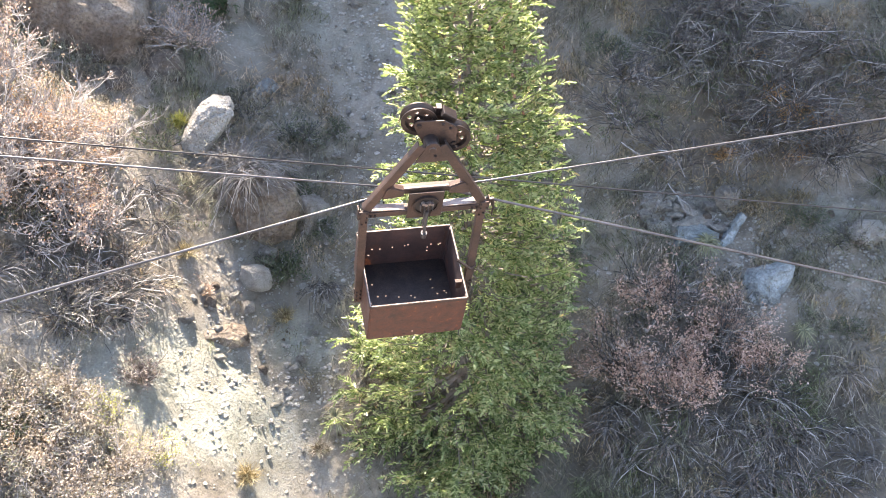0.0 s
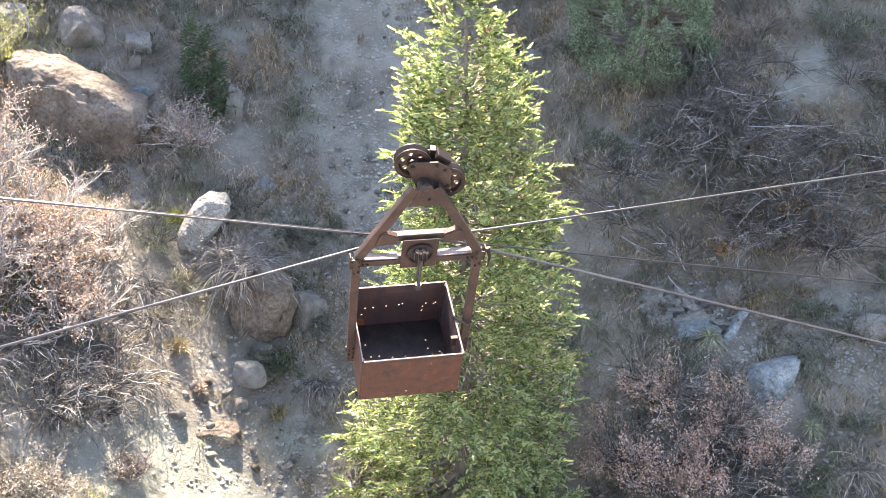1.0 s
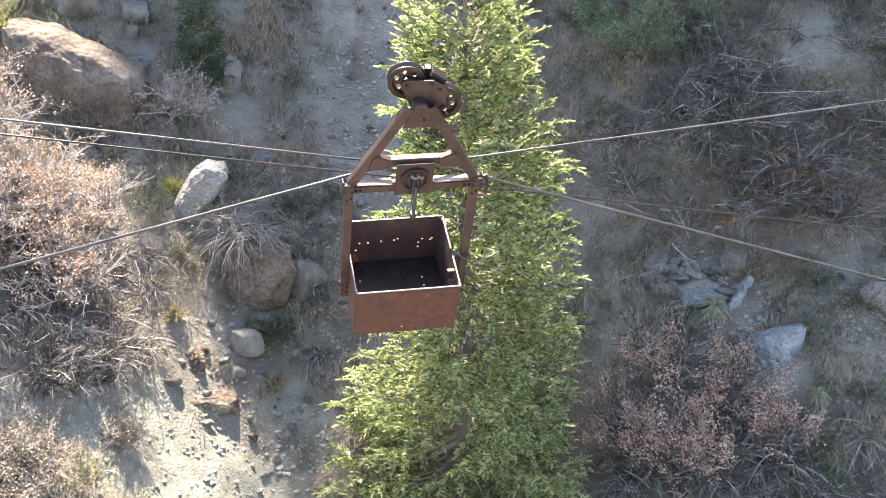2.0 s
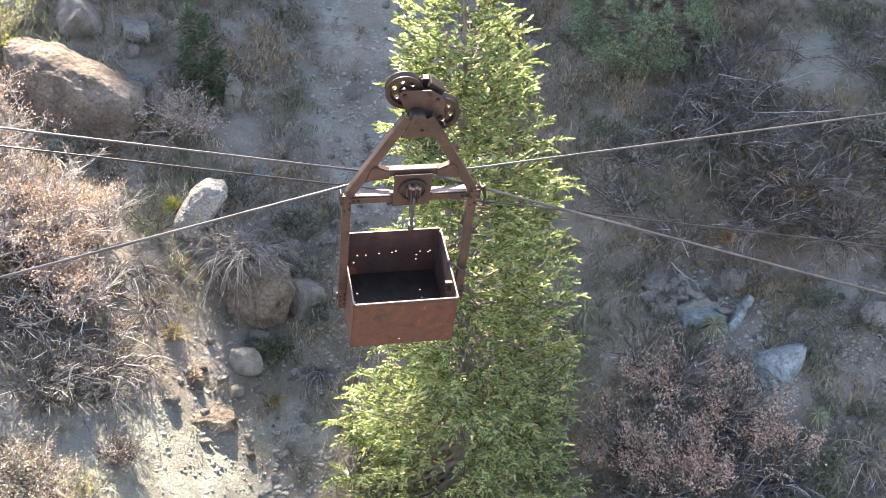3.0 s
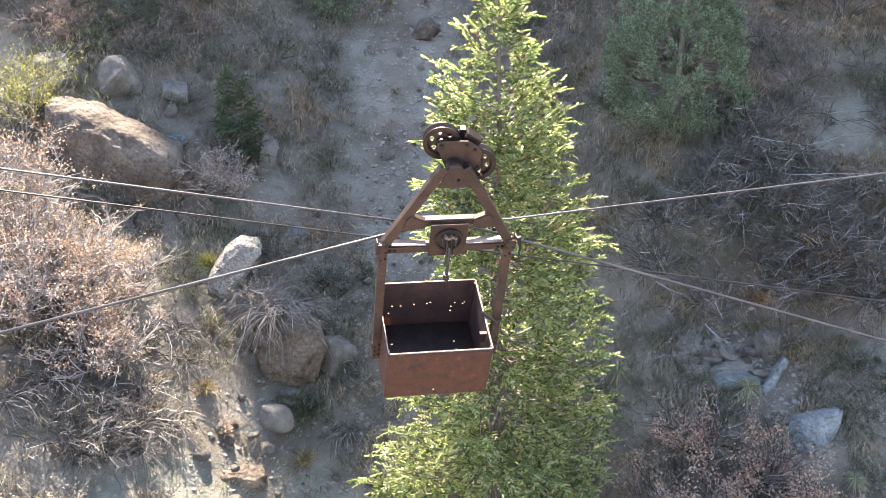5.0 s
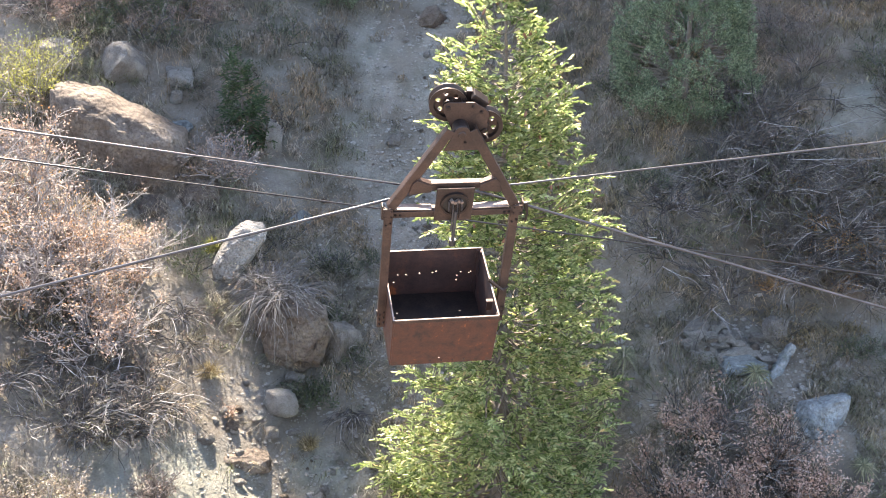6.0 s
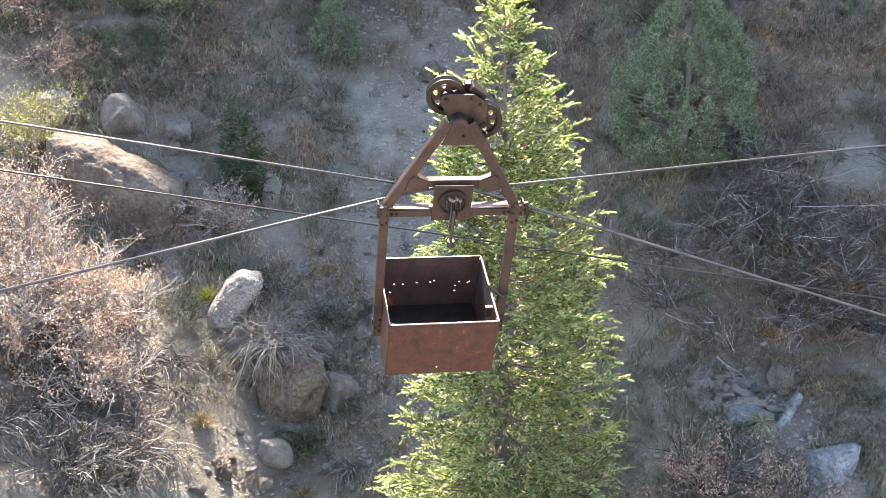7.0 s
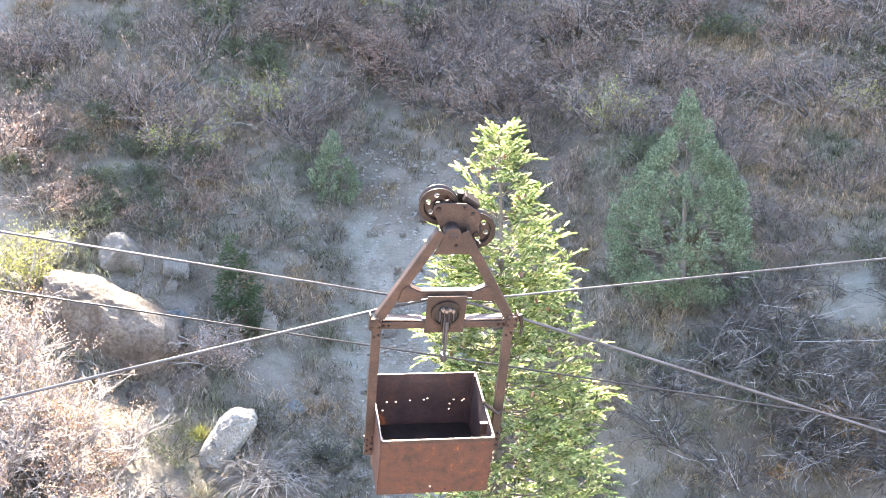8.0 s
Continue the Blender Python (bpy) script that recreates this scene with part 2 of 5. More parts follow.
# ---- mesh helpers ----
def link_mesh(name, verts, faces, material, smooth=False):
    me = bpy.data.meshes.new(name)
    me.from_pydata(verts, [], faces)
    me.materials.append(material)
    if smooth:
        me.shade_smooth()
    me.update()
    return new(name, me)


def part(name, bm, material, parent, label="", bevel=0.0):
    """Links a bmesh as one mesh object under a thing or a part."""
    me = bpy.data.meshes.new(name)
    bmesh.ops.recalc_face_normals(bm, faces=bm.faces)
    bm.to_mesh(me)
    bm.free()
    me.materials.append(material)
    ob = new(name, me)
    ob.parent = parent
    if bevel:
        b = ob.modifiers.new("bevel", "BEVEL")
        b.width, b.segments, b.limit_method = bevel, 2, "ANGLE"
    if label:
        tagged(ob, label)
    return ob


def box(bm, centre, size, turn=None):
    m = Matrix.Translation(centre) @ (turn.to_4x4() if turn else Matrix()) @ Matrix.Diagonal((*size, 1))
    return bmesh.ops.create_cube(bm, size=1, matrix=m)


def along(a, b, side=(0, 1, 0)):
    """A turn whose z runs from a to b and whose y lies near side."""
    z = (Vector(b) - Vector(a)).normalized()
    x = Vector(side).cross(z).normalized()
    y = z.cross(x)
    return Matrix((x, y, z)).transposed()


def rod(bm, a, b, r1, r2=None, n=12):
    a, b = Vector(a), Vector(b)
    m = Matrix.Translation((a + b) / 2) @ (b - a).to_track_quat("Z", "Y").to_matrix().to_4x4()
    bmesh.ops.create_cone(bm, cap_ends=True, segments=n, radius1=r1, radius2=r1 if r2 is None else r2, depth=(b - a).length, matrix=m)


def channel(bm, a, b, width, depth, wall):
    """A rolled channel from a to b: a web towards -y and two flanges behind it."""
    t = along(a, b)
    mid, length = (Vector(a) + Vector(b)) / 2, (Vector(b) - Vector(a)).length
    box(bm, mid - t @ Vector((0, depth / 2 - wall / 2, 0)), (width, wall, length), t)
    for s in (-1, 1):
        box(bm, mid + t @ Vector((s * (width / 2 - wall / 2), wall / 2 + 0.0005, 0)), (wall, depth - wall, length - 0.001), t)


def lathe(bm, profile, m, n=40):
    """A closed ring swept round z from (radius, height) pairs."""
    rings = []
    for k in range(n):
        a = 2 * math.pi * k / n
        rings.append([bm.verts.new(m @ Vector((r * math.cos(a), r * math.sin(a), h))) for r, h in profile])
    q = len(profile)
    for k in range(n):
        for j in range(q):
            bm.faces.new((rings[k][j], rings[(k + 1) % n][j], rings[(k + 1) % n][(j + 1) % q], rings[k][(j + 1) % q]))


# ---- the hillside ----
PROFILE_Y = (-400, -120, -40, -12, 4, 10, 13, 16, 17.5, 19.3, 22.5, 25.2, 27, 33, 45, 75, 140, 400)
PROFILE_Z = (70, 12, -6, -7, -4.2, -1.8, -0.1, 1.6, 2.35, 3.4, 5.0, 6.9, 8.1, 12.0, 19.6, 37, 62, 90)


def bump(v, a, b):
    """0 below a, 1 above b, smooth between."""
    s = np.clip((v - a) / (b - a), 0, 1)
    return s * s * (3 - 2 * s)


def terrain(x, y):
    """The hillside's height: a gully with a shoulder on the one side and a steeper bank on the other."""
    z = sum(np.interp(y + d, PROFILE_Y, PROFILE_Z) for d in (-0.6, 0.0, 0.6)) / 3
    z = z + 0.72 * np.clip(-3.0 - x, 0, 6) * (1 - 0.65 * bump(y, 15, 22)) * bump(y, 6, 12)
    z = z + 1.45 * bump(x, 1.5, 3.8) * bump(y, 18.9, 20.6) * (1 - 0.7 * bump(y, 24, 34))
    z = z + 0.55 * bump(x, 5.0, 8.5) * bump(y, 19.5, 22.5) * (1 - 0.7 * bump(y, 26, 40))
    z = z + 0.42 * bump(x, 2.4, 4.4) * bump(y, 12, 15) * (1 - bump(y, 18.6, 20.0))
    z = z - 0.35 * bump(x, -4.5, -2.0) * (1 - bump(x, -0.8, 1.6)) * bump(y, 19, 23)
    z = z + 0.40 * np.clip(15.6 - y, 0, 3.4) * bump(-x, 2.4, 3.9) * (1 - 0.75 * bump(-x, 5.2, 6.8)) * bump(y, 8.5, 12.2)
    z = z - 0.95 * np.exp(-((x - 0.5) / 1.5) ** 2 - ((y - 14.4) / 1.9) ** 2)
    # unseen mountain above the slope, added for shade; crest falls to one side, notched
    shade_crest = np.interp(x, (-60, -40, -28, -25, -21.9, -21.7, -21.35, -21.2, -20.3, -19.9, -18.9, -18.3, -16.4, -15.1, -12), (62.2, 84.2, 97.4, 100.6, 101.6, 105.2, 105.4, 102.4, 102.9, 106.2, 106.2, 104.4, 104.7, 108.4, 117.2))
    climb = 13.0 + (shade_crest - 13.0) * np.clip((y - 34.5) / 60.5, 0, 1) ** 1.5 - 0.25 * np.clip(y - 95, 0, 400)
    z = np.where(y > 34.5, climb + (z - 13.0) * (1 - bump(y, 34.5, 42)), z)
    return z


def height(x, y):
    """The ground's height at a place, with its small unevenness."""
    near = 1.0 if abs(x) < 30 and -10 < y < 60 else 0.3
    u = noise.noise((x * 0.35, y * 0.35, 3.1)) * 0.22 + noise.noise((x * 1.1, y * 1.1, 7.7)) * 0.10 + noise.noise((x * 3.1, y * 3.1, 1.2)) * 0.035
    return float(terrain(x, y)) + near * u


def steps(*runs):
    out = []
    for a, b, d in runs:
        out += list(np.arange(a, b - 1e-6, d))
    return out + [runs[-1][1]]


def build_ground():
    xs = steps((-420, -80, 34), (-80, -30, 2.5), (-30, -23, 0.7), (-23, -19, 0.2), (-19, -13, 0.5), (-13, 13, 0.12), (13, 60, 2.5), (60, 420, 40))
    ys = steps((-400, -40, 40), (-40, 10, 2.0), (10, 30, 0.12), (30, 40, 0.3), (40, 110, 2.5), (110, 410, 30))
    verts = []
    for y in ys:
        base = terrain(np.array(xs), y)
        for x, z in zip(xs, base):
            if -13.5 < x < 13.5 and 9 < y < 41:
                z += noise.noise((x * 0.35, y * 0.35, 3.1)) * 0.22 + noise.noise((x * 1.1, y * 1.1, 7.7)) * 0.10 + noise.noise((x * 3.1, y * 3.1, 1.2)) * 0.035
                z += noise.noise((x * 5.0, y * 5.0, 9.2)) * 0.03 - abs(noise.noise((x * 2.2, y * 1.6, 5.2))) * 0.09 + abs(noise.noise((x * 3.7, y * 3.7, 2.2))) * 0.05
            else:
                z += noise.noise((x * 0.05, y * 0.05, 5.5)) * 0.5
            verts.append((x, y, z))
    n = len(xs)
    faces = [(j * n + i, j * n + i + 1, (j + 1) * n + i + 1, (j + 1) * n + i) for j in range(len(ys) - 1) for i in range(n - 1)]
    ob = link_mesh("ground", verts, faces, SOIL, True)
    clay = ob.data.attributes.new("clay", "FLOAT", "POINT")
    values = np.zeros(len(verts), dtype=np.float32)
    for k, (x, y, z) in enumerate(verts):
        if -9 < x < 10 and 11 < y < 30:
            v = 1.15 - ((x + 4.3) / 2.1) ** 2 - ((y - 14.7) / 1.5) ** 2
            v = max(v, 0.75 - ((x + 2.7) / 1.1) ** 2 - ((y - 16.4) / 0.9) ** 2)
            v = max(v, 0.42 - ((x + 1.3) / 1.1) ** 2 - ((y - 25.0) / 5.0) ** 2)
            v = max(v, 0.55 - ((x - 7.6) / 1.2) ** 2 - ((y - 18.3) / 0.8) ** 2)
            v = max(v, 0.42 - 0.4 * ((x + 3.2) / 3.2) ** 2 - 0.4 * ((y - 25.0) / 3.5) ** 2)
            v = max(v, 0.6 - ((x - 4.9) / 1.3) ** 2 - ((y - 18.7) / 0.5) ** 2)
            v = max(v, 0.95 - ((x - 7.9) / 1.4) ** 2 - ((y - 22.3) / 1.0) ** 2)
            values[k] = min(1, max(0, v + 0.55 * noise.noise((x * 1.3, y * 1.3, 2.0))))
    clay.data.foreach_set("value", values)
    # how far the soil is darkened for the shade under brush
    brush_shade = ob.data.attributes.new("brush_shade", "FLOAT", "POINT")
    values = np.zeros(len(verts), dtype=np.float32)
    for k, (x, y, z) in enumerate(verts):
        if -13 < x < 13 and 9 < y < 40:
            v = 1.6 - ((x - 5.0) / 2.9) ** 2 - ((y - 14.6) / 1.9) ** 2
            v = max(v, 0.85 - ((x - 6.0) / 2.6) ** 2 - ((y - 20.4) / 1.5) ** 2)
            v = max(v, 1.3 - ((x + 6.8) / 1.6) ** 2 - ((y - 17.0) / 1.7) ** 2)
            v = max(v, 1.1 - ((x + 3.6) / 1.2) ** 2 - ((y - 18.9) / 0.8) ** 2)
            v = max(v, 0.45 * float(bump(y, 25.5, 27.5)))
            v = max(v, 0.9 - ((x + 8.0) / 3.0) ** 2 - ((y - 25.0) / 1.2) ** 2)
            values[k] = min(1, max(0, v + 0.7 * noise.noise((x * 0.9, y * 0.9, 6.0))))
    brush_shade.data.foreach_set("value", values)
    return tagged(ob, "steep stony hillside of grey soil with bare pale clay", "ground", kind="structure")


build_ground()


# ---- the bucket on its hanger ----
CAR = Matrix(((0.9759, -0.1874, 0.1122, -0.294), (0.2137, 0.9253, -0.3132, 8.73), (-0.0452, 0.3296, 0.943, 9.478), (0, 0, 0, 1)))
W, D, H = 0.908, 0.842, 0.572
HOLES = ((-0.29, -0.30), (-0.22, -0.295), (-0.10, -0.28), (0.035, -0.29), (0.065, -0.275), (0.26, -0.34), (0.26, -0.40), (0.30, -0.28), (0.37, -0.30), (0.385, -0.28), (-0.33, -0.40))


def lean(z):
    """How far the hanger's plane lies behind the bucket's middle at a height."""
    return 0.062 * z


def sheet(bm, origin, across, up, holes=(), inner=(0, 0, 0), thick=0.012, cell=0.0155):
    """A dented plate of small cells with single cells left out for holes; its inner face takes the second material."""
    o, a, u = Vector(origin), Vector(across), Vector(up)
    n, k = round(a.length / cell), round(u.length / cell)
    gaps = {(round((hx + a.length / 2) / a.length * n - 0.5), round((1 + hz / u.length) * k - 0.5)) for hx, hz in holes}
    towards = Vector(inner).normalized() * (thick / 2)
    grids = []
    for s in (-1, 1):
        rows = []
        for j in range(k + 1):
            row = []
            for i in range(n + 1):
                p = o + a * (i / n) + u * (j / k)
                dent = noise.noise(p * 4.0) * 0.012 * min(1, min(i, n - i, j, k - j) / 6)
                row.append(bm.verts.new(p + towards * s + towards.normalized() * dent))
            rows.append(row)
        grids.append(rows)
    kept = {(i, j) for i in range(n) for j in range(k)} - gaps
    out, into = grids
    for i, j in kept:
        bm.faces.new((out[j][i], out[j][i + 1], out[j + 1][i + 1], out[j + 1][i]))
        bm.faces.new((into[j][i], into[j][i + 1], into[j + 1][i + 1], into[j + 1][i])).material_index = 1
        for di, dj, e in ((-1, 0, ((0, 0), (0, 1))), (1, 0, ((1, 0), (1, 1))), (0, -1, ((0, 0), (1, 0))), (0, 1, ((0, 1), (1, 1)))):
            if (i + di, j + dj) not in kept:
                (ax, ay), (bx, by) = e
                edge = bm.faces.new((out[j + ay][i + ax], out[j + by][i + bx], into[j + by][i + bx], into[j + ay][i + ax]))
                # the wall's top edge takes the light steel, its sun glint in colour
                edge.material_index = 2 if dj == 1 and j == k - 1 else 0


def solid(ob, thick):
    s = ob.modifiers.new("thickness", "SOLIDIFY")
    s.thickness, s.offset = thick, 0
    return ob


def wheel_part(parent, m):
    """A flanged, grooved running wheel with a pierced web."""
    R = 0.152
    bm = bmesh.new()
    lathe(bm, ((R, -0.042), (R, -0.030), (R - 0.028, -0.008), (R - 0.028, 0.008), (R, 0.030), (R, 0.042), (R - 0.035, 0.042), (R - 0.045, 0.012), (R - 0.045, -0.012), (R - 0.035, -0.042)), m)
    ring = part("wheel", bm, RUST_DARK, parent, "dark grooved running wheel")
    bm = bmesh.new()
    loops = []

    def circle(cx, cy, r, n):
        vs = [bm.verts.new((cx + r * math.cos(2 * math.pi * i / n), cy + r * math.sin(2 * math.pi * i / n), 0)) for i in range(n)]
        loops.extend(bm.edges.new((vs[i], vs[(i + 1) % n])) for i in range(n))
    circle(0, 0, R - 0.042, 40)
    for i in range(6):
        a = 2 * math.pi * i / 6 + 0.3
        circle(0.083 * math.cos(a), 0.083 * math.sin(a), 0.021, 12)
    bmesh.ops.triangle_fill(bm, edges=loops, use_beauty=True)
    bmesh.ops.transform(bm, matrix=m, verts=bm.verts)
    solid(part("web", bm, RUST, ring), 0.014)
    bm = bmesh.new()
    lathe(bm, ((0.045, -0.055), (0.045, 0.055), (0.016, 0.055), (0.016, -0.055)), m, 20)
    part("hub", bm, RUST_DARK, ring)
    return ring


def bolt(parent, p, r=0.016, way=(0, -1, 0), tall=0.018, name="bolt_head", sides=6):
    bm = bmesh.new()
    p = Vector(p)
    rod(bm, p, p + Vector(way) * tall, r, r * 0.8, sides)
    part(name, bm, RUST_DARK if name == "bolt_head" else RUST, parent)


def build_tram_car():
    car = new("tram_car")
    car.matrix_world = CAR
    tagged(car, "rusty steel ore bucket of an aerial tramway hanging from wire ropes", "ore bucket")
    # bucket
    w, d = W / 2, D / 2
    walls = []
    for name, origin, across, inner, holes, label in (
        ("back_wall", (-w, d, -H), (W, 0, 0), (0, -1, 0), HOLES, "rusty sheet pierced by small holes"),
        ("front_wall", (-w + 0.007, -d, -H), (W - 0.014, 0, 0), (0, 1, 0), ((-0.02, -0.50),), ""),
        ("side_wall", (-w, -d, -H), (0, D - 0.014, 0), (1, 0, 0), ((-0.1, -0.3), (-0.13, -0.33)), ""),
        ("side_wall", (w, -d, -H), (0, D - 0.014, 0), (-1, 0, 0), (), ""),
    ):
        bm = bmesh.new()
        sheet(bm, origin, across, (0, 0, H), holes, inner)
        wall = part(name, bm, RUST_RED, car, label)
        wall.data.materials.append(RUST_INNER)
        wall.data.materials.append(RIM)
        walls.append(wall)
    front = walls[1]
    # floor darker than the walls: shade inside the bucket put into its colour
    bm = bmesh.new()
    box(bm, (0, 0, -H + 0.012), (W - 0.014, D - 0.014, 0.012))
    part("bucket_floor", bm, RUST_DARK, car)
    # worn rim bars and corner angles
    for x0, y0, sx, sy in ((0, -d - 0.0085, W + 0.01, 0.005), (0, d + 0.0085, W + 0.01, 0.005), (-w - 0.0085, 0, 0.005, D), (w + 0.0085, 0, 0.005, D)):
        bm = bmesh.new()
        box(bm, (x0, y0, -0.019), (sx, sy, 0.034))
        part("rim_strap", bm, RUST, car, "", 0.001)
    for x0 in (-1, 1):
        for y0 in (-1, 1):
            bm = bmesh.new()
            box(bm, (x0 * (w - 0.026), y0 * (d - 0.011), -H / 2), (0.04, 0.008, H - 0.02))
            box(bm, (x0 * (w - 0.011), y0 * (d - 0.030), -H / 2), (0.008, 0.04, H - 0.02))
            part("corner_angle", bm, RUST_INNER, car)
    for i in range(9):
        bolt(front, (-w + 0.05 + i * (W - 0.1) / 8, -d - 0.006, -H + 0.035), 0.010, (0, -1, 0), 0.006, "rivet", 8)
    # trip latch on the rim
    bm = bmesh.new()
    box(bm, (w - 0.038, -0.22, -0.085), (0.05, 0.014, 0.11))
    box(bm, (w - 0.042, -0.22, -0.024), (0.066, 0.036, 0.010))
    latch = part("latch", bm, RUST, car, "bent steel trip latch on the rim", 0.003)
    bm = bmesh.new()
    rod(bm, (w - 0.02, -0.02, 0.03), (w + 0.11, -0.07, -0.06), 0.014)
    rod(bm, (w + 0.11, -0.07, -0.06), (w + 0.16, -0.05, -0.03), 0.014, 0.008)
    part("latch_bar", bm, RUST_DARK, latch)
    # hanger legs
    C = 0.04
    for s in (-1, 1):
        knee, foot = (C + s * 0.535, lean(0.84), 0.86), (C + s * 0.535, lean(-0.45) - 0.005, -0.47)
        top = (C + s * 0.085, lean(1.62), 1.615)
        bm = bmesh.new()
        channel(bm, top, (C + s * 0.52, lean(0.86), 0.86), 0.078, 0.062, 0.012)
        arm = part("hanger_arm", bm, RUST, car, "sloping rusty channel arm", 0.004)
        bm = bmesh.new()
        channel(bm, knee, foot, 0.072, 0.056, 0.011)
        leg = part("hanger_leg", bm, RUST, car, "upright rusty channel leg", 0.003)
        for z in (0.70, -0.30, -0.36, -0.42):
            for o in (-0.018, 0.018):
                bolt(leg, (knee[0] + o, lean(z) - 0.028, z + o * 0.6), 0.010)
        bm = bmesh.new()
        rod(bm, (s * (w + 0.004), lean(-0.3), -0.33), (C + s * 0.58, lean(-0.3), -0.33), 0.032, None, 16)
        part("trunnion_pin", bm, RUST_DARK, car)
        bm = bmesh.new()
        box(bm, (knee[0] + s * 0.012, lean(0.83) - 0.042, 0.815), (0.088, 0.012, 0.11))
        box(bm, (knee[0] + s * 0.055, lean(0.83) - 0.01, 0.83), (0.012, 0.06, 0.14))
        knee_plate = part("knee_plate", bm, RUST, car, "", 0.003)
        for o in (-0.03, 0.03):
            for z in (0.79, 0.85):
                bolt(knee_plate, (knee[0] + s * 0.012 + o, lean(0.83) - 0.048, z), 0.009, tall=0.010)
    bm = bmesh.new()
    rod(bm, (C + 0.62, lean(0.8), 0.86), (C + 0.645, lean(0.8) - 0.02, 0.76), 0.022, 0.012, 8)
    rod(bm, (C + 0.645, lean(0.8) - 0.02, 0.76), (C + 0.63, lean(0.8) - 0.05, 0.68), 0.012, 0.006, 8)
    part("hook", bm, RUST_DARK, car, "short dark bent hook")
    # crossbars
    for z, x0, x1, tall, deep in ((0.795, -0.50, 0.50, 0.062, 0.085), (1.065, -0.30, 0.30, 0.056, 0.070)):
        bm = bmesh.new()
        y = lean(z) + 0.012
        box(bm, (C, y - deep / 2 + 0.006, z), (x1 - x0, 0.012, tall))
        box(bm, (C, y + 0.006, z + tall / 2 - 0.006), (x1 - x0, deep - 0.013, 0.012))
        box(bm, (C, y + 0.006, z - tall / 2 + 0.006), (x1 - x0, deep - 0.013, 0.012))
        bar = part("crossbar", bm, RUST, car, "rusty channel crossbar", 0.003)
        for s in (-1, 1):
            for o in (0.06, 0.02):
                bolt(bar, (C + s * (x1 - o), y - deep / 2, z), 0.012)
    for s in (-1, 1):
        bm = bmesh.new()
        y = lean(1.07) - 0.045
        pts = [(0.20, 1.03), (0.20, 1.095), (0.325, 1.155), (0.36, 1.12), (0.385, 1.01)]
        for yy in (y, y + 0.012):
            bm.faces.new([bm.verts.new((C + s * a, yy, b)) for a, b in pts])
        bm.verts.ensure_lookup_table()
        n = len(pts)
        for i in range(n):
            bm.faces.new((bm.verts[i], bm.verts[(i + 1) % n], bm.verts[n + (i + 1) % n], bm.verts[n + i]))
        box(bm, (C + s * 0.262, y + 0.036, 1.128), (0.135, 0.05, 0.010), Matrix.Rotation(-s * 0.45, 3, "Y"))
        part("gusset", bm, RUST, car, "", 0.002)
    # light strips added on the crossbar tops to stand for their sun glint
    bm = bmesh.new()
    box(bm, (C, lean(1.065) - 0.008, 1.0985), (0.40, 0.022, 0.009))
    part("glint_strip", bm, RIM, car, "", 0.002)
    for s in (-1, 1):
        bm = bmesh.new()
        box(bm, (C + s * 0.325, lean(0.83) + 0.012, 0.838), (0.30, 0.075, 0.010), Matrix.Rotation(-s * 0.03, 3, "Y"))
        part("glint_strip", bm, RIM, car, "", 0.002)
    # grip plate; a black disc stands for the dark of its open hole
    bm = bmesh.new()
    zc, yc = 0.905, lean(0.9) - 0.045
    box(bm, (C, yc, zc), (0.315, 0.016, 0.345))
    plate = part("grip_plate", bm, RUST, car, "square rusty plate round the rope grip", 0.004)
    m = Matrix.Translation((C, yc - 0.012, zc + 0.02)) @ Matrix.Rotation(radians(90), 4, "X")
    bm = bmesh.new()
    lathe(bm, ((0.118, -0.006), (0.118, 0.022), (0.100, 0.022), (0.100, -0.006)), m)
    part("sheave_ring", bm, RUST_DARK, plate)
    bm = bmesh.new()
    lathe(bm, ((0.099, 0.002), (0.099, 0.010), (0.03, 0.018), (0.001, 0.018), (0.001, 0.002)), m)
    part("hole_disc", bm, HOLE_BLACK, plate, "black disc standing for the dark of an open hole")
    for i in range(4):
        bm = bmesh.new()
        x = C - 0.035 + 0.027 * i
        rod(bm, (x, yc - 0.03, zc + 0.07 - 0.012 * (i % 2)), (x + 0.004, yc - 0.062, zc + 0.075 - 0.012 * (i % 2)), 0.017, 0.014, 10)
        part("grip_knob", bm, RIM, plate)
    for i in range(7):
        bm = bmesh.new()
        x = C - 0.055 + 0.018 * i
        zt = zc + 0.085 - 0.006 * abs(i - 3) - 0.02 * (i % 2)
        rod(bm, (x, yc - 0.045, zt), (x + 0.006, yc - 0.05, zt - 0.10 - 0.03 * (i % 3)), 0.008, 0.006, 8)
        part("grip_jaw", bm, RUST_DARK if i % 2 else ROPE, plate)
    bm = bmesh.new()
    rod(bm, (C + 0.01, yc - 0.055, zc - 0.03), (C + 0.012, yc - 0.06, 0.56), 0.014)
    rod(bm, (C + 0.012, yc - 0.06, 0.565), (C + 0.012, yc - 0.06, 0.50), 0.030, 0.026)
    rod(bm, (C - 0.012, yc - 0.05, zc), (C - 0.012, yc - 0.055, 0.66), 0.008)
    part("grip_lever", bm, ROPE, car, "dark hanging grip lever")
    # carriage: pivot, plates and two running wheels, tipped over on the pivot
    pivot = Vector((C + 0.004, 0.0, 1.592))
    bm = bmesh.new()
    lathe(bm, ((0.062, 0.076), (0.066, 0.084), (0.066, 0.25), (0.001, 0.25), (0.001, 0.076)), Matrix.Translation(pivot) @ Matrix.Rotation(radians(-90), 4, "X"), 28)
    part("pivot_sleeve", bm, RUST_DARK, car, "dark greasy pivot sleeve")
    bm = bmesh.new()
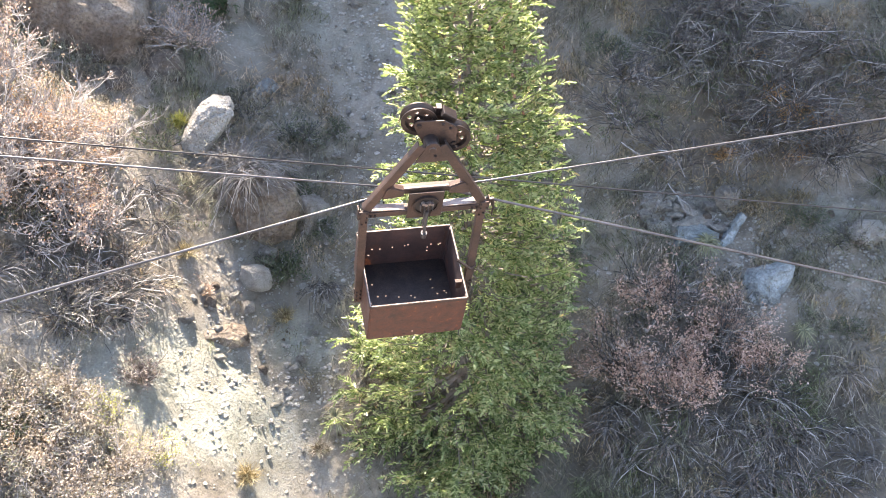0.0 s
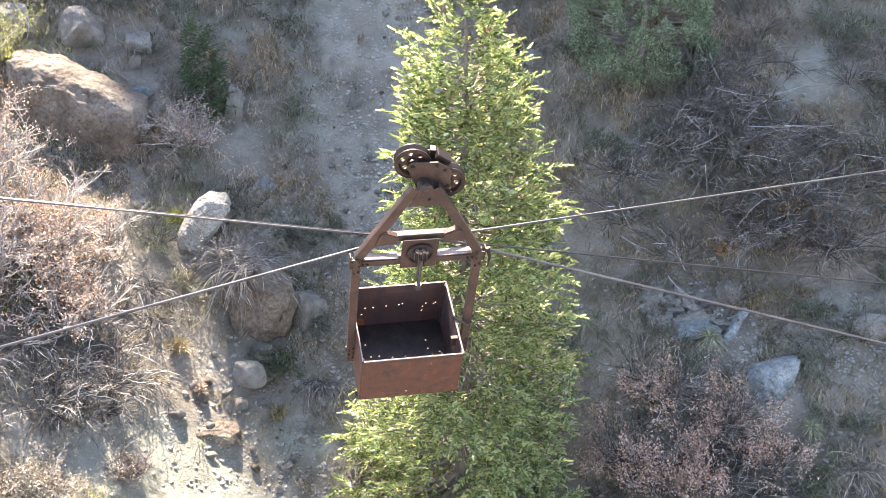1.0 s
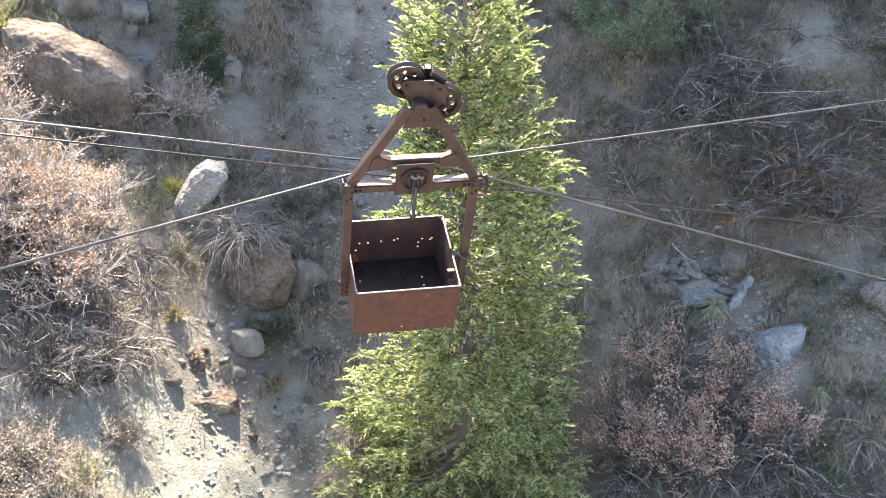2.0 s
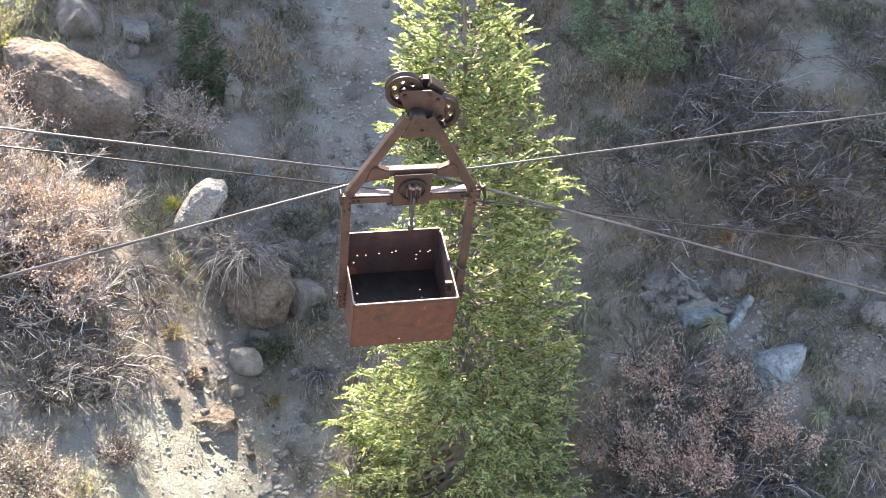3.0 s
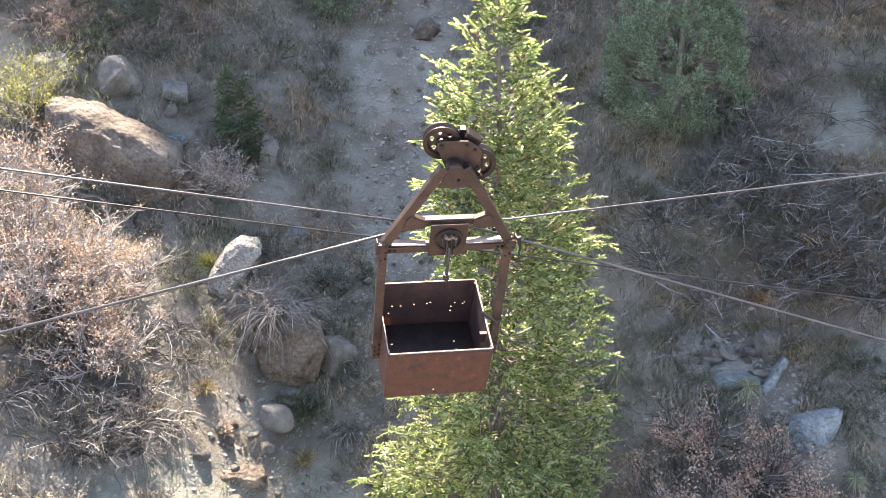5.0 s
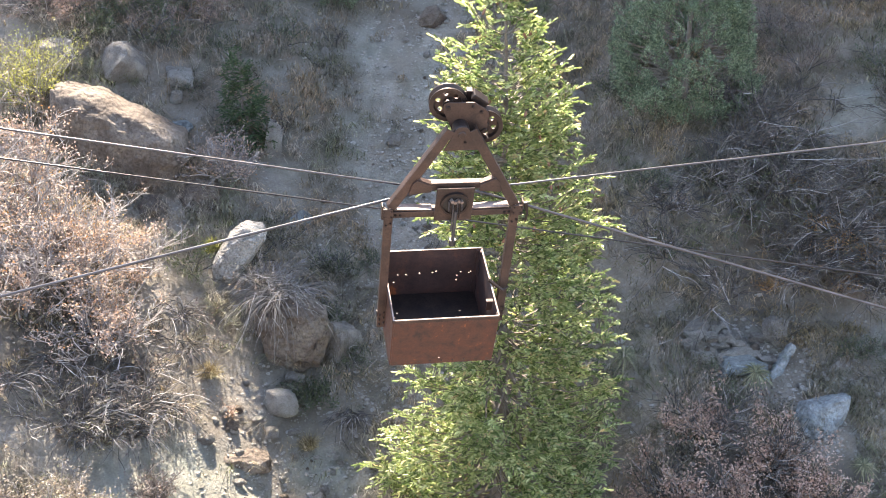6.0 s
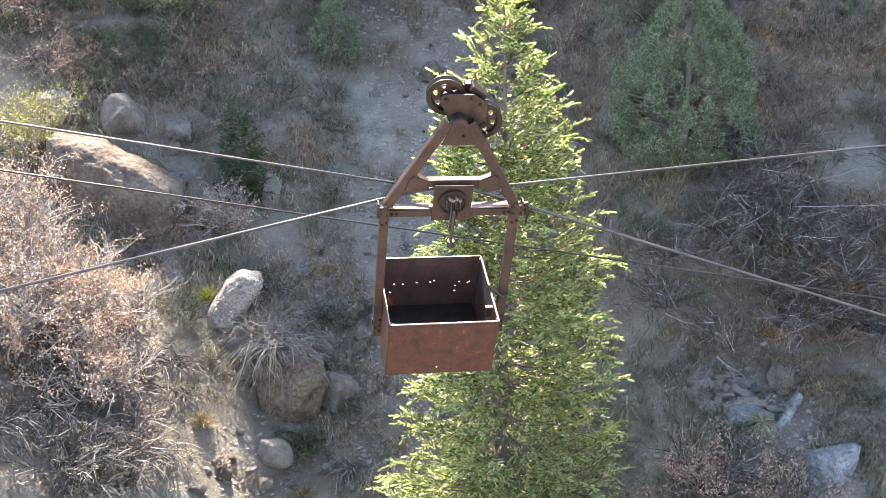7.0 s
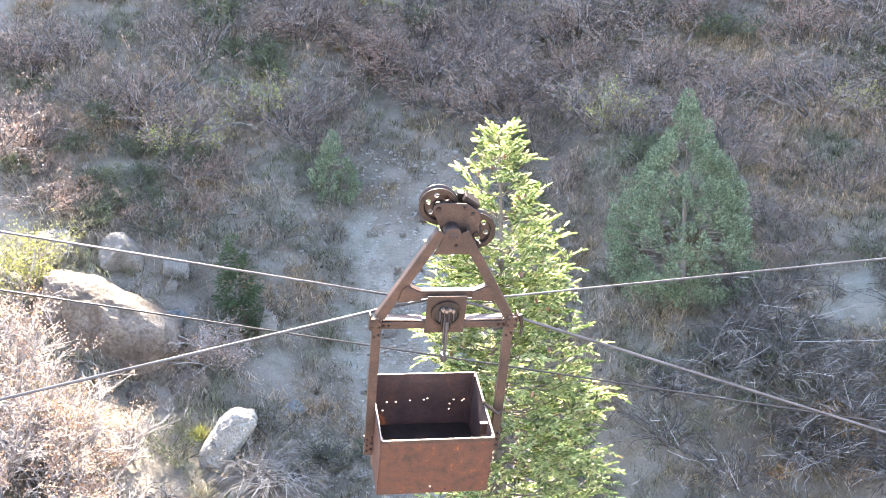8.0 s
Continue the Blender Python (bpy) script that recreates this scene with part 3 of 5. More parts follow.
    pts = [(0.064 * math.cos(math.pi * k / 10), 0.064 * math.sin(math.pi * k / 10)) for k in range(11)] + [(-0.135, -0.165), (0.145, -0.165)]
    for yy in (0.064, 0.075):
        bm.faces.new([bm.verts.new((pivot.x + p, yy + 0.02 * q, pivot.z + q)) for p, q in pts])
    bm.verts.ensure_lookup_table()
    n = len(pts)
    for i in range(n):
        bm.faces.new((bm.verts[i], bm.verts[(i + 1) % n], bm.verts[n + (i + 1) % n], bm.verts[n + i]))
    crown = part("crown_plate", bm, RUST, car, "", 0.002)
    bolt(crown, (pivot.x, 0.063, pivot.z - 0.01), 0.034, (0, -1, 0), 0.010, "pin_cap", 20)
    bolt(crown, (pivot.x + 0.03, 0.060, pivot.z - 0.085), 0.014)
    flat = Matrix.Translation((0.078, 0.238, 1.625)) @ Matrix.Rotation(radians(-4), 4, "X") @ Matrix.Rotation(radians(-6), 4, "Z")
    tip = flat @ Matrix.Rotation(radians(32), 4, "Y")
    for y in (-0.072, 0.085):
        bm = bmesh.new()
        pts = [(-0.178, 0.11), (-0.17, 0.15), (-0.14, 0.172), (0.07, 0.182), (0.165, 0.125), (0.19, 0.08), (0.185, -0.10), (-0.085, -0.095)]
        for yy in (0.0, 0.014):
            bm.faces.new([bm.verts.new(flat @ Vector((p, y + yy, q))) for p, q in pts])
        bm.verts.ensure_lookup_table()
        n = len(pts)
        for i in range(n):
            bm.faces.new((bm.verts[i], bm.verts[(i + 1) % n], bm.verts[n + (i + 1) % n], bm.verts[n + i]))
        side = part("carriage_plate", bm, RUST, car, "rusty cheek plate between the wheels", 0.003)
        for p, q, r in ((-0.135, 0.125, 0.022), (0.062, 0.149, 0.015), (0.13, 0.10, 0.017), (0.155, -0.075, 0.013)):
            bolt(side, flat @ Vector((p, y - 0.001, q)), r, flat.to_3x3() @ Vector((0, -1, 0)), 0.016)
    bm = bmesh.new()
    bmesh.ops.create_cube(bm, size=1, matrix=flat @ Matrix.Translation((0.115, 0.03, 0.165)) @ Matrix.Rotation(radians(32), 4, "Y") @ Matrix.Diagonal((0.14, 0.11, 0.05, 1)))
    part("carriage_block", bm, RUST_DARK, car, "worn steel block between the cheek plates", 0.006)
    bm = bmesh.new()
    bmesh.ops.create_cube(bm, size=1, matrix=flat @ Matrix.Translation((0.035, 0.075, 0.175)) @ Matrix.Diagonal((0.05, 0.07, 0.08, 1)))
    part("carriage_stop", bm, RUST_DARK, car, "", 0.004)
    for x in (-0.179, 0.179):
        ring = wheel_part(car, tip @ Matrix.Translation((x, 0.012, 0.035)) @ Matrix.Rotation(radians(90), 4, "X"))
        bm = bmesh.new()
        p, q = tip @ Vector((x, -0.09, 0.035)), tip @ Vector((x, 0.12, 0.035))
        rod(bm, p, q, 0.018, None, 10)
        part("axle", bm, RUST_DARK, ring)
    return car


build_tram_car()


def wire_rope(points, r, label, steel=ROPE):
    """A sagging wire rope through the given points, with a slight lay of its strands."""
    cu = bpy.data.curves.new("wire_rope", "CURVE")
    cu.dimensions, cu.bevel_depth, cu.bevel_resolution, cu.use_fill_caps = "3D", r, 2, True
    sp = cu.splines.new("POLY")
    sp.points.add(len(points) - 1)
    for q, p in zip(sp.points, points):
        q.co = (*p, 1)
    cu.materials.append(steel)
    return tagged(new("wire_rope", cu), label, "wire rope", "tramway ropes")


def run(a, b, x1, n=40, sag=0.0):
    """Points on the line from a through b on to x = x1."""
    a, b = Vector(a), Vector(b)
    end = a + (b - a) * ((x1 - a.x) / (b.x - a.x))
    return [a.lerp(end, (i / n) ** 1.6) - Vector((0, 0, sag * (i / n) ** 2)) for i in range(1, n + 1)]


A0, A1 = (-0.6, 8.518, 10.375), (0.4, 8.705, 10.244)
wire_rope(run(A0, (-4, 7.731, 9.743), -40)[::-1] + [Vector(A0), Vector((-0.25, 8.60, 10.425)), Vector((0.05, 8.65, 10.37)), Vector(A1)] + run(A1, (4, 9.367, 8.892), 27), 0.0125, "thick grey wire rope held up by the bucket's grip")
B0, B1 = (-0.6, 8.565, 10.462), (0.4, 8.737, 10.411)
wire_rope(run(B0, (-4, 7.903, 11.218), -60)[::-1] + [Vector(B0), Vector((-0.3, 8.615, 10.425)), Vector((0.1, 8.68, 10.40)), Vector(B1)] + run(B1, (4, 9.509, 10.579), 60), 0.0092, "taut grey wire rope bent down at the bucket hanger")
wire_rope(run((0, 10.79, 9.174), (-5, 9.871, 10.251), -60)[::-1] + [Vector((0, 10.79, 9.174))] + run((0, 10.79, 9.174), (5, 11.704, 8.097), 34), 0.0095, "thin wire rope passing behind the bucket, darkened as backlit", ROPE_BACKLIT)


# ---- rocks ----
def rock_mesh(seed, cuts=9, rough=0.10, level=4, flat=0.75, block=False):
    """A unit boulder: a ball cut by planes, then weathered."""
    rng = random.Random(seed)
    bm = bmesh.new()
    if block:
        bmesh.ops.create_cube(bm, size=1.72)
        bmesh.ops.subdivide_edges(bm, edges=bm.edges, cuts=26 if level > 2 else 9, use_grid_fill=True)
        skew = [Vector((rng.uniform(-0.22, 0.22), rng.uniform(-0.22, 0.22), rng.uniform(-0.22, 0.22))) for _ in range(3)]
        for v in bm.verts:
            v.co += Vector((v.co.dot(skew[0]), v.co.dot(skew[1]), v.co.dot(skew[2])))
    else:
        bmesh.ops.create_icosphere(bm, subdivisions=level, radius=1)
    planes = []
    for _ in range(cuts):
        n = Vector((rng.gauss(0, 1), rng.gauss(0, 1), rng.gauss(0, 1))).normalized()
        planes.append((n, rng.uniform(min(flat, 0.92), max(flat, 0.92))))
    off = Vector((seed * 3.7, seed * 1.3, seed * 2.1))
    for v in bm.verts:
        p = v.co.copy()
        for n, d in planes:
            k = p.dot(n) - d
            if k > 0:
                p -= n * k * 0.97
        crack = max(0.0, 0.07 - abs(noise.noise(p * 1.9 - off))) * 0.75
        s = -crack + noise.noise(p * 1.6 + off) * rough + noise.noise(p * 4.5 + off) * rough * 0.45 + noise.noise(p * 11 + off) * rough * 0.28 + noise.noise(p * 23 + off) * rough * 0.12
        v.co = p * (1 + s)
    me = bpy.data.meshes.new("rock")
    bm.to_mesh(me)
    bm.free()
    me.shade_smooth()
    return me


ROCKS = [rock_mesh(s, 15 + s % 4, 0.085 + 0.015 * (s % 3), 5, 0.6 + 0.04 * (s % 4)) for s in range(1, 9)]
SMALL_BLOCKS = [rock_mesh(s, 8, 0.10, 2, 0.98, True) for s in range(41, 47)]
BLOCKS = [rock_mesh(s, 8, 0.085, 4, 0.98, True) for s in range(31, 37)]
SMALL_ROCKS = [rock_mesh(s, 10, 0.10, 3, 0.45) for s in range(11, 17)]


def rock(name, x, y, size, turn, which, material, label, sink=0.35, z=None, group="", block=False):
    me = (BLOCKS if max(size) > 0.3 else SMALL_BLOCKS)[which % len(BLOCKS)].copy() if block else (ROCKS[which % len(ROCKS)] if max(size) > 0.22 else SMALL_ROCKS[which % len(SMALL_ROCKS)]).copy()
    me.materials.append(material)
    ob = new(name, me)
    base = height(x, y) + size[2] * (1 - 2 * sink) if z is None else z
    ob.matrix_world = pose(x, y, base, *turn) @ Matrix.Diagonal((*size, 1))
    return tagged(ob, label, "rock", group)


rock("boulder", -7.45, 21.1, (0.62, 0.5, 0.50), (0, 10, 30), 5, STONE_TAN, "tan rock wedged under a bigger boulder", 0.3, 4.95)
rock("boulder", -6.55, 20.9, (0.52, 0.42, 0.40), (0, 0, 80), 1, STONE_TAN, "rounded tan rock under a bigger boulder", 0.3, 4.85)
rock("boulder", -5.7, 21.35, (0.52, 0.45, 0.42), (10, 25, 10), 6, STONE_TAN, "broken tan rock beside a big boulder", 0.3, 5.05)
rock("boulder", -7.64, 23.62, (0.52, 0.42, 0.5), (20, 40, 35), 0, STONE, "grey lichen-marked boulder on the slope", 0.3, block=True)
rock("boulder", -9.05, 23.6, (0.5, 0.4, 0.42), (0, 0, 60), 4, STONE, "smooth brown-grey boulder behind a shrub", 0.3)
rock("boulder", -6.5, 23.72, (0.30, 0.24, 0.19), (10, 12, 5), 7, STONE_PALE, "pale angular rock lying on the slope", 0.25, block=True)
rock("boulder", -6.53, 23.33, (0.19, 0.17, 0.18), (0, 0, 50), 0, STONE_PALE, "small rounded pale rock below an angular one", 0.25)
rock("boulder", -6.35, 22.75, (0.30, 0.2, 0.2), (0, 0, 10), 2, STONE_BLUE, "blue-grey rock behind a big boulder", 0.4)
rock("boulder", -2.58, 18.72, (0.38, 0.32, 0.44), (0, 10, 40), 6, STONE, "grey-brown rock half hidden by grass", 0.3, block=True)
rock("boulder", -3.5, 17.25, (0.37, 0.27, 0.26), (10, 34, 12), 1, STONE_PALE, "smooth oval grey rock on bare soil", 0.2)
rock("boulder", -3.35, 17.9, (0.19, 0.17, 0.17), (0, 10, 40), 3, STONE, "small grey rock above an oval one", 0.3)
rock("boulder", -6.12, 15.42, (0.24, 0.2, 0.32), (0, 12, 10), 5, STONE, "upright grey rock in the bank", 0.3)
rock("boulder", -3.62, 16.72, (0.2, 0.16, 0.13), (0, 0, 30), 2, STONE, "flat grey rock below an oval rock", 0.35)
rock("boulder", -4.25, 16.55, (0.17, 0.15, 0.15), (0, 0, 30), 6, STONE_TAN, "small tan rock beside a dry plant", 0.3)
rock("boulder", 4.78, 18.08, (0.46, 0.2, 0.17), (24, 6, 5), 3, STONE_BLUE, "layered blue-grey ledge below loose stones", 0.4, block=True)
for k in range(11):
    rock("ledge", 3.9 + 0.14 * k, 18.42 + 0.22 * math.sin(2.3 * k), (0.15 + 0.05 * (k % 3), 0.13, 0.08 + 0.03 * (k % 2)), (12, 3 * (k % 4) - 5, 17 * k % 30), k, STONE_PALE if k % 3 else STONE, "weathered grey ledge of a broken outcrop", 0.4, group="outcrop ledges", block=True)
rock("boulder", 4.05, 18.75, (0.3, 0.2, 0.15), (8, -6, 30), 2, STONE, "weathered grey rock above an outcrop", 0.48)
rock("boulder", 4.64, 18.5, (0.125, 0.115, 0.11), (0, 0, 0), 1, STONE_PALE, "round grey stone on the outcrop", 0.0)
rock("boulder", 5.5, 18.75, (0.34, 0.24, 0.3), (0, 20, 50), 4, STONE, "brown-grey rock at the outcrop's end", 0.35)
rock("boulder", 8.2, 18.15, (0.5, 0.34, 0.24), (18, 8, 20), 0, STONE_PALE, "pale grey rock lying in dry grass", 0.4)
rock("boulder", 2.05, 23.9, (0.24, 0.19, 0.22), (0, 12, 30), 2, STONE_PALE, "small pale rock beside the tall fir", 0.0, block=True)
rock("boulder", -1.15, 26.5, (0.36, 0.3, 0.3), (0, -20, 30), 5, STONE_TAN, "tan rock at the top of the gully", 0.35)
rock("boulder", -3.5, 25.2, (0.14, 0.13, 0.2), (0, 0, 10), 4, STONE_PALE, "small upright pale stone in scree", 0.25)
rock("boulder", -4.42, 22.95, (0.25, 0.2, 0.42), (0, 14, 0), 1, STONE_PALE, "pale rock behind the small spruce", 0.3, block=True)
rock("boulder", -1.9, 23.6, (0.22, 0.18, 0.18), (0, 0, 50), 6, STONE, "grey rock in the scree gully", 0.45)
rock("boulder", -3.7, 21.4, (0.3, 0.22, 0.2), (0, 0, 20), 3, STONE_BLUE, "blue-grey broken rock in scree", 0.35)


def hewn(name, x, y, z, outline, depth, turn, material, label, seed, rough=0.05):
    """A boulder with a given broken outline, bulging between its faces and weathered. outline: corners across and up, in metres."""
    bm = bmesh.new()
    rings = []
    for at, share in ((-1.0, 0.62), (-0.72, 0.93), (0.0, 1.0), (0.72, 0.9), (1.0, 0.6)):
        rings.append([bm.verts.new((px * share, at * depth / 2, pz * share)) for px, pz in outline])
    n = len(outline)
    for a, b in zip(rings, rings[1:]):
        for i in range(n):
            bm.faces.new((a[i], a[(i + 1) % n], b[(i + 1) % n], b[i]))
    bm.faces.new(rings[0])
    bm.faces.new(rings[-1])
    bmesh.ops.triangulate(bm, faces=bm.faces)
    for _ in range(2):
        bmesh.ops.subdivide_edges(bm, edges=bm.edges, cuts=1, use_grid_fill=True, smooth=0.03)
    bmesh.ops.subdivide_edges(bm, edges=bm.edges, cuts=1, use_grid_fill=True)
    bm.normal_update()
    off = Vector((seed * 3.1, seed * 1.7, 0))
    moves = []
    for v in bm.verts:
        p = v.co * 1.0
        crack = max(0.0, 0.06 - abs(noise.noise(p * 2.1 - off))) * 1.1
        moves.append(v.normal * (rough * (noise.noise(p * 2.3 + off) + 0.6 * noise.noise(p * 6 + off) + 0.35 * noise.noise(p * 14 + off)) - crack))
    for v, m in zip(bm.verts, moves):
        v.co += m
    bmesh.ops.recalc_face_normals(bm, faces=bm.faces)
    me = bpy.data.meshes.new(name)
    bm.to_mesh(me)
    bm.free()
    me.shade_smooth()
    me.materials.append(material)
    ob = new(name, me)
    ob.matrix_world = pose(x, y, z, *turn)
    return tagged(ob, label, "rock")


hewn("boulder", -7.2, 21.85, 6.05, ((-1.4, 1.25), (-0.75, 1.16), (0.3, 0.7), (1.15, 0.25), (1.3, -0.3), (0.8, -1.1), (-0.4, -1.25), (-1.2, -0.9), (-1.5, 0.2)), 1.5, (-6, 0, -4), STONE_TAN, "big tan boulder with a sunlit flat top", 3, 0.07)
hewn("boulder", -4.6, 19.75, 4.62, ((-0.55, -0.22), (-0.14, 0.42), (0.14, 0.58), (0.5, 0.52), (0.56, 0.36), (0.28, -0.08), (-0.2, -0.6), (-0.52, -0.5)), 0.85, (-6, 0, 8), STONE_PALE, "pointed pale rock with a sunlit face", 5, 0.03)
hewn("boulder", -3.4, 18.5, 3.62, ((-0.75, 0.3), (-0.4, 0.55), (0.3, 0.62), (0.6, 0.4), (0.66, -0.1), (0.45, -0.7), (-0.1, -0.85), (-0.6, -0.5)), 0.9, (-6, 0, 10), STONE_TAN, "large tan boulder below a twiggy shrub", 8, 0.07)

hewn("boulder", -4.05, 16.2, 2.28, ((-0.52, -0.12), (-0.42, 0.15), (0.1, 0.22), (0.46, 0.13), (0.52, -0.1), (0.1, -0.26), (-0.3, -0.24)), 0.6, (-8, 6, 8), STONE_TAN, "flat tan slab sticking out of the clay", 17, 0.03)
hewn("boulder", 5.44, 18.12, 3.24, ((-0.36, -0.28), (-0.14, -0.12), (0.29, 0.37), (0.38, 0.28), (0.06, -0.22), (-0.25, -0.38)), 0.2, (-20, 0, 12), STONE_BLUE, "blue-white pointed rock jutting from an outcrop", 12, 0.02)
hewn("boulder", 6.05, 17.2, 2.74, ((-0.5, -0.05), (-0.3, 0.25), (0.3, 0.35), (0.54, 0.38), (0.45, 0.05), (0.2, -0.42), (-0.3, -0.45)), 0.55, (-24, 0, 8), STONE_BLUE, "blue-white angular rock in the grass", 14, 0.035)


def scatter_stones():
    """Loose stones one could pick up, one by one."""
    rng = random.Random(5)
    kinds = []
    for me, material in zip(SMALL_ROCKS, (STONE_PALE, STONE_PALE, STONE_TAN, STONE_PALE, STONE_PALE, STONE)):
        me = me.copy()
        me.materials.append(material)
        kinds.append(me)
    spots = ((-3.7, 16.6, 0.75, 0.5, 34), (4.55, 18.45, 0.55, 0.25, 110), (-1.7, 22.5, 1.0, 2.6, 60), (-2.9, 20.9, 0.9, 0.8, 26), (6.9, 17.2, 0.9, 0.7, 24), (-3.0, 15.9, 0.8, 0.4, 8), (-6.0, 21.0, 1.2, 0.6, 10), (7.2, 20.8, 0.8, 0.7, 8), (-2.2, 16.3, 0.7, 0.6, 16))
    for cx, cy, sx, sy, n in spots:
        for _ in range(n):
            x, y = rng.gauss(cx, sx), rng.gauss(cy, sy)
            s = rng.choice((0.035, 0.045, 0.055, 0.07, 0.09, 0.12)) * rng.uniform(0.8, 1.25)
            ob = new("stone", kinds[rng.randrange(len(kinds))])
            size = (s * rng.uniform(0.8, 1.3), s * rng.uniform(0.7, 1.0), s * rng.uniform(0.55, 0.9))
            ob.matrix_world = pose(x, y, height(x, y) + size[2] * 0.55, rng.uniform(-20, 20), rng.uniform(-20, 20), rng.uniform(0, 360)) @ Matrix.Diagonal((*size, 1))
            tagged(ob, "loose angular stone lying on the stony slope", "stone", "loose stones")


scatter_stones()


def scatter_gravel():
    rng = random.Random(9)
    ball = bmesh.new()
    bmesh.ops.create_icosphere(ball, subdivisions=1, radius=1)
    ball.verts.ensure_lookup_table()
    shape = [v.co.copy() for v in ball.verts]
    tris = [[v.index for v in f.verts] for f in ball.faces]
    ball.free()
    bands = {"grey": ([], []), "pale": ([], [])}
    for _ in range(9500):
        r = rng.random()
        if r < 0.42:
            x, y = rng.gauss(-1.6, 1.2), rng.uniform(17.5, 28.5)
        elif r < 0.50:
            x, y = rng.gauss(-2.9, 1.0), rng.gauss(16.0, 0.9)
        elif r < 0.72:
            x, y = rng.gauss(6.3, 1.5), rng.gauss(17.6, 0.8)
        else:
            x, y = rng.uniform(-9.5, 10), rng.uniform(13, 29)
        s = min(0.06, 0.013 * math.exp(abs(rng.gauss(0, 0.75))))
        verts, faces = bands["pale" if rng.random() < 0.7 else "grey"]
        k, z = len(verts), height(x, y) + s * 0.1 - 0.012
        a = rng.uniform(0, 6.28)
        ca, sa = math.cos(a) * s, math.sin(a) * s
        flat, wide = rng.uniform(0.45, 0.8), rng.uniform(0.7, 1.4)
        for p in shape:
            j = 1 + rng.uniform(-0.25, 0.2)
            px, py = p.x * wide * j, p.y * j
            verts.append((x + px * ca - py * sa, y + px * sa + py * ca, z + p.z * s * flat * j))
        faces += [[i + k for i in f] for f in tris]
    for kind, material in (("grey", STONE_PALE), ("pale", STONE_PALE)):
        ob = link_mesh("gravel", *bands[kind], material)
        tagged(ob, "scattered %s gravel on the slope" % kind, "gravel", kind="stuff")


scatter_gravel()


def scatter_clods():
    """Crumbled lumps of clay lying half sunk in the bare bank."""
    rng = random.Random(29)
    verts, faces = [], []
    for _ in range(260):
        x, y = rng.gauss(-3.8, 1.0), rng.gauss(14.7, 1.2)
        s = min(0.045, 0.015 * math.exp(abs(rng.gauss(0, 0.8))))
        k, z = len(verts), height(x, y) - s * 0.3
        a = rng.uniform(0, 6.283)
        ca, sa, wide, flat = math.cos(a) * s, math.sin(a) * s, rng.uniform(0.8, 1.5), rng.uniform(0.18, 0.3)
        verts += [(x + v.co.x * wide * ca - v.co.y * sa, y + v.co.x * wide * sa + v.co.y * ca, z + v.co.z * s * flat) for v in LUMP.vertices]
        faces += [[i + k for i in p.vertices] for p in LUMP.polygons]
    tagged(link_mesh("clay_clods", verts, faces, CLAY), "crumbled pale clay lumps on the bare bank", "clod", kind="stuff")


LUMP = rock_mesh(51, 7, 0.14, 2, 0.6)
scatter_clods()


# ---- plants ----
class Bush:
    """Collects thin tubes and small leaf blades as plain vertex and face lists."""

    def __init__(self, seed):
        self.rng = random.Random(seed)
        self.verts, self.faces = [], []
        self.tips = []

    def tube(self, pts, r0, r1, point=False):
        """A three-sided tube, which may end in a point."""
        end = pts[-1]
        pts = pts[:-1] if point else pts
        base, n = len(self.verts), len(pts)
        way = (end - pts[0]).normalized()
        side = way.orthogonal().normalized()
        up = way.cross(side)
        for i, p in enumerate(pts):
            r = r0 + (r1 - r0) * i / max(1, n - 1)
            for k in range(3):
                a = 2.0944 * k
                self.verts.append(p + side * (r * math.cos(a)) + up * (r * math.sin(a)))
        for i in range(n - 1):
            for k in range(3):
                a, b = base + 3 * i + k, base + 3 * i + (k + 1) % 3
                self.faces.append((a, b, b + 3, a + 3))
        if point:
            self.verts.append(end)
            self.faces += [(base + 3 * n - 3 + k, base + 3 * n - 3 + (k + 1) % 3, base + 3 * n) for k in range(3)]

    def stem(self, p, way, length, r, depth, droop=0.0, wild=0.35, forks=5, shrink=0.55):
        """A crooked stem that forks into thinner ones."""
        rng = self.rng
        pts, d, n = [p.copy()], way.normalized(), (4 if depth else 2)
        bend = Vector((rng.gauss(0, wild), rng.gauss(0, wild), rng.gauss(0, wild)))
        for i in range(n):
            d = (d + (bend * 0.55 + Vector((rng.gauss(0, wild), rng.gauss(0, wild), rng.gauss(0, wild))) * 0.6 - Vector((0, 0, droop))) * 0.5).normalized()
            pts.append(pts[-1] + d * (length / n))
        self.tube(pts, max(r, 0.005), max(0.0045, r * 0.55 if depth else r * 0.7), not depth)
        if depth:
            for _ in range(forks):
                k = rng.randrange(1, n + 1)
                w = (pts[k] - pts[k - 1]).normalized()
                w = (w + Vector((rng.gauss(0, 0.55), rng.gauss(0, 0.55), rng.gauss(0.1, 0.4)))).normalized()
                self.stem(pts[k], w, length * rng.uniform(0.4, 0.75) * (shrink / 0.55), r * 0.6, depth - 1, droop, wild, forks, shrink)
        else:
            self.tips.append((pts[-1], d))
            self.tips.append((pts[1], d))


def blade(verts, faces, p, way, side, length, width):
    """A pointed leaf of four corners."""
    k = len(verts)
    verts += [p, p + way * (length * 0.45) + side * (width / 2), p + way * length, p + way * (length * 0.45) - side * (width / 2)]
    faces.append((k, k + 1, k + 2, k + 3))


def leaflet(verts, faces, p, way, side, length, width):
    """A small dry leaf of three corners."""
    k = len(verts)
    verts += [p, p + way * (length * 0.6) + side * (width * 0.7), p + way * length - side * (width * 0.3)]
    faces.append((k, k + 1, k + 2))


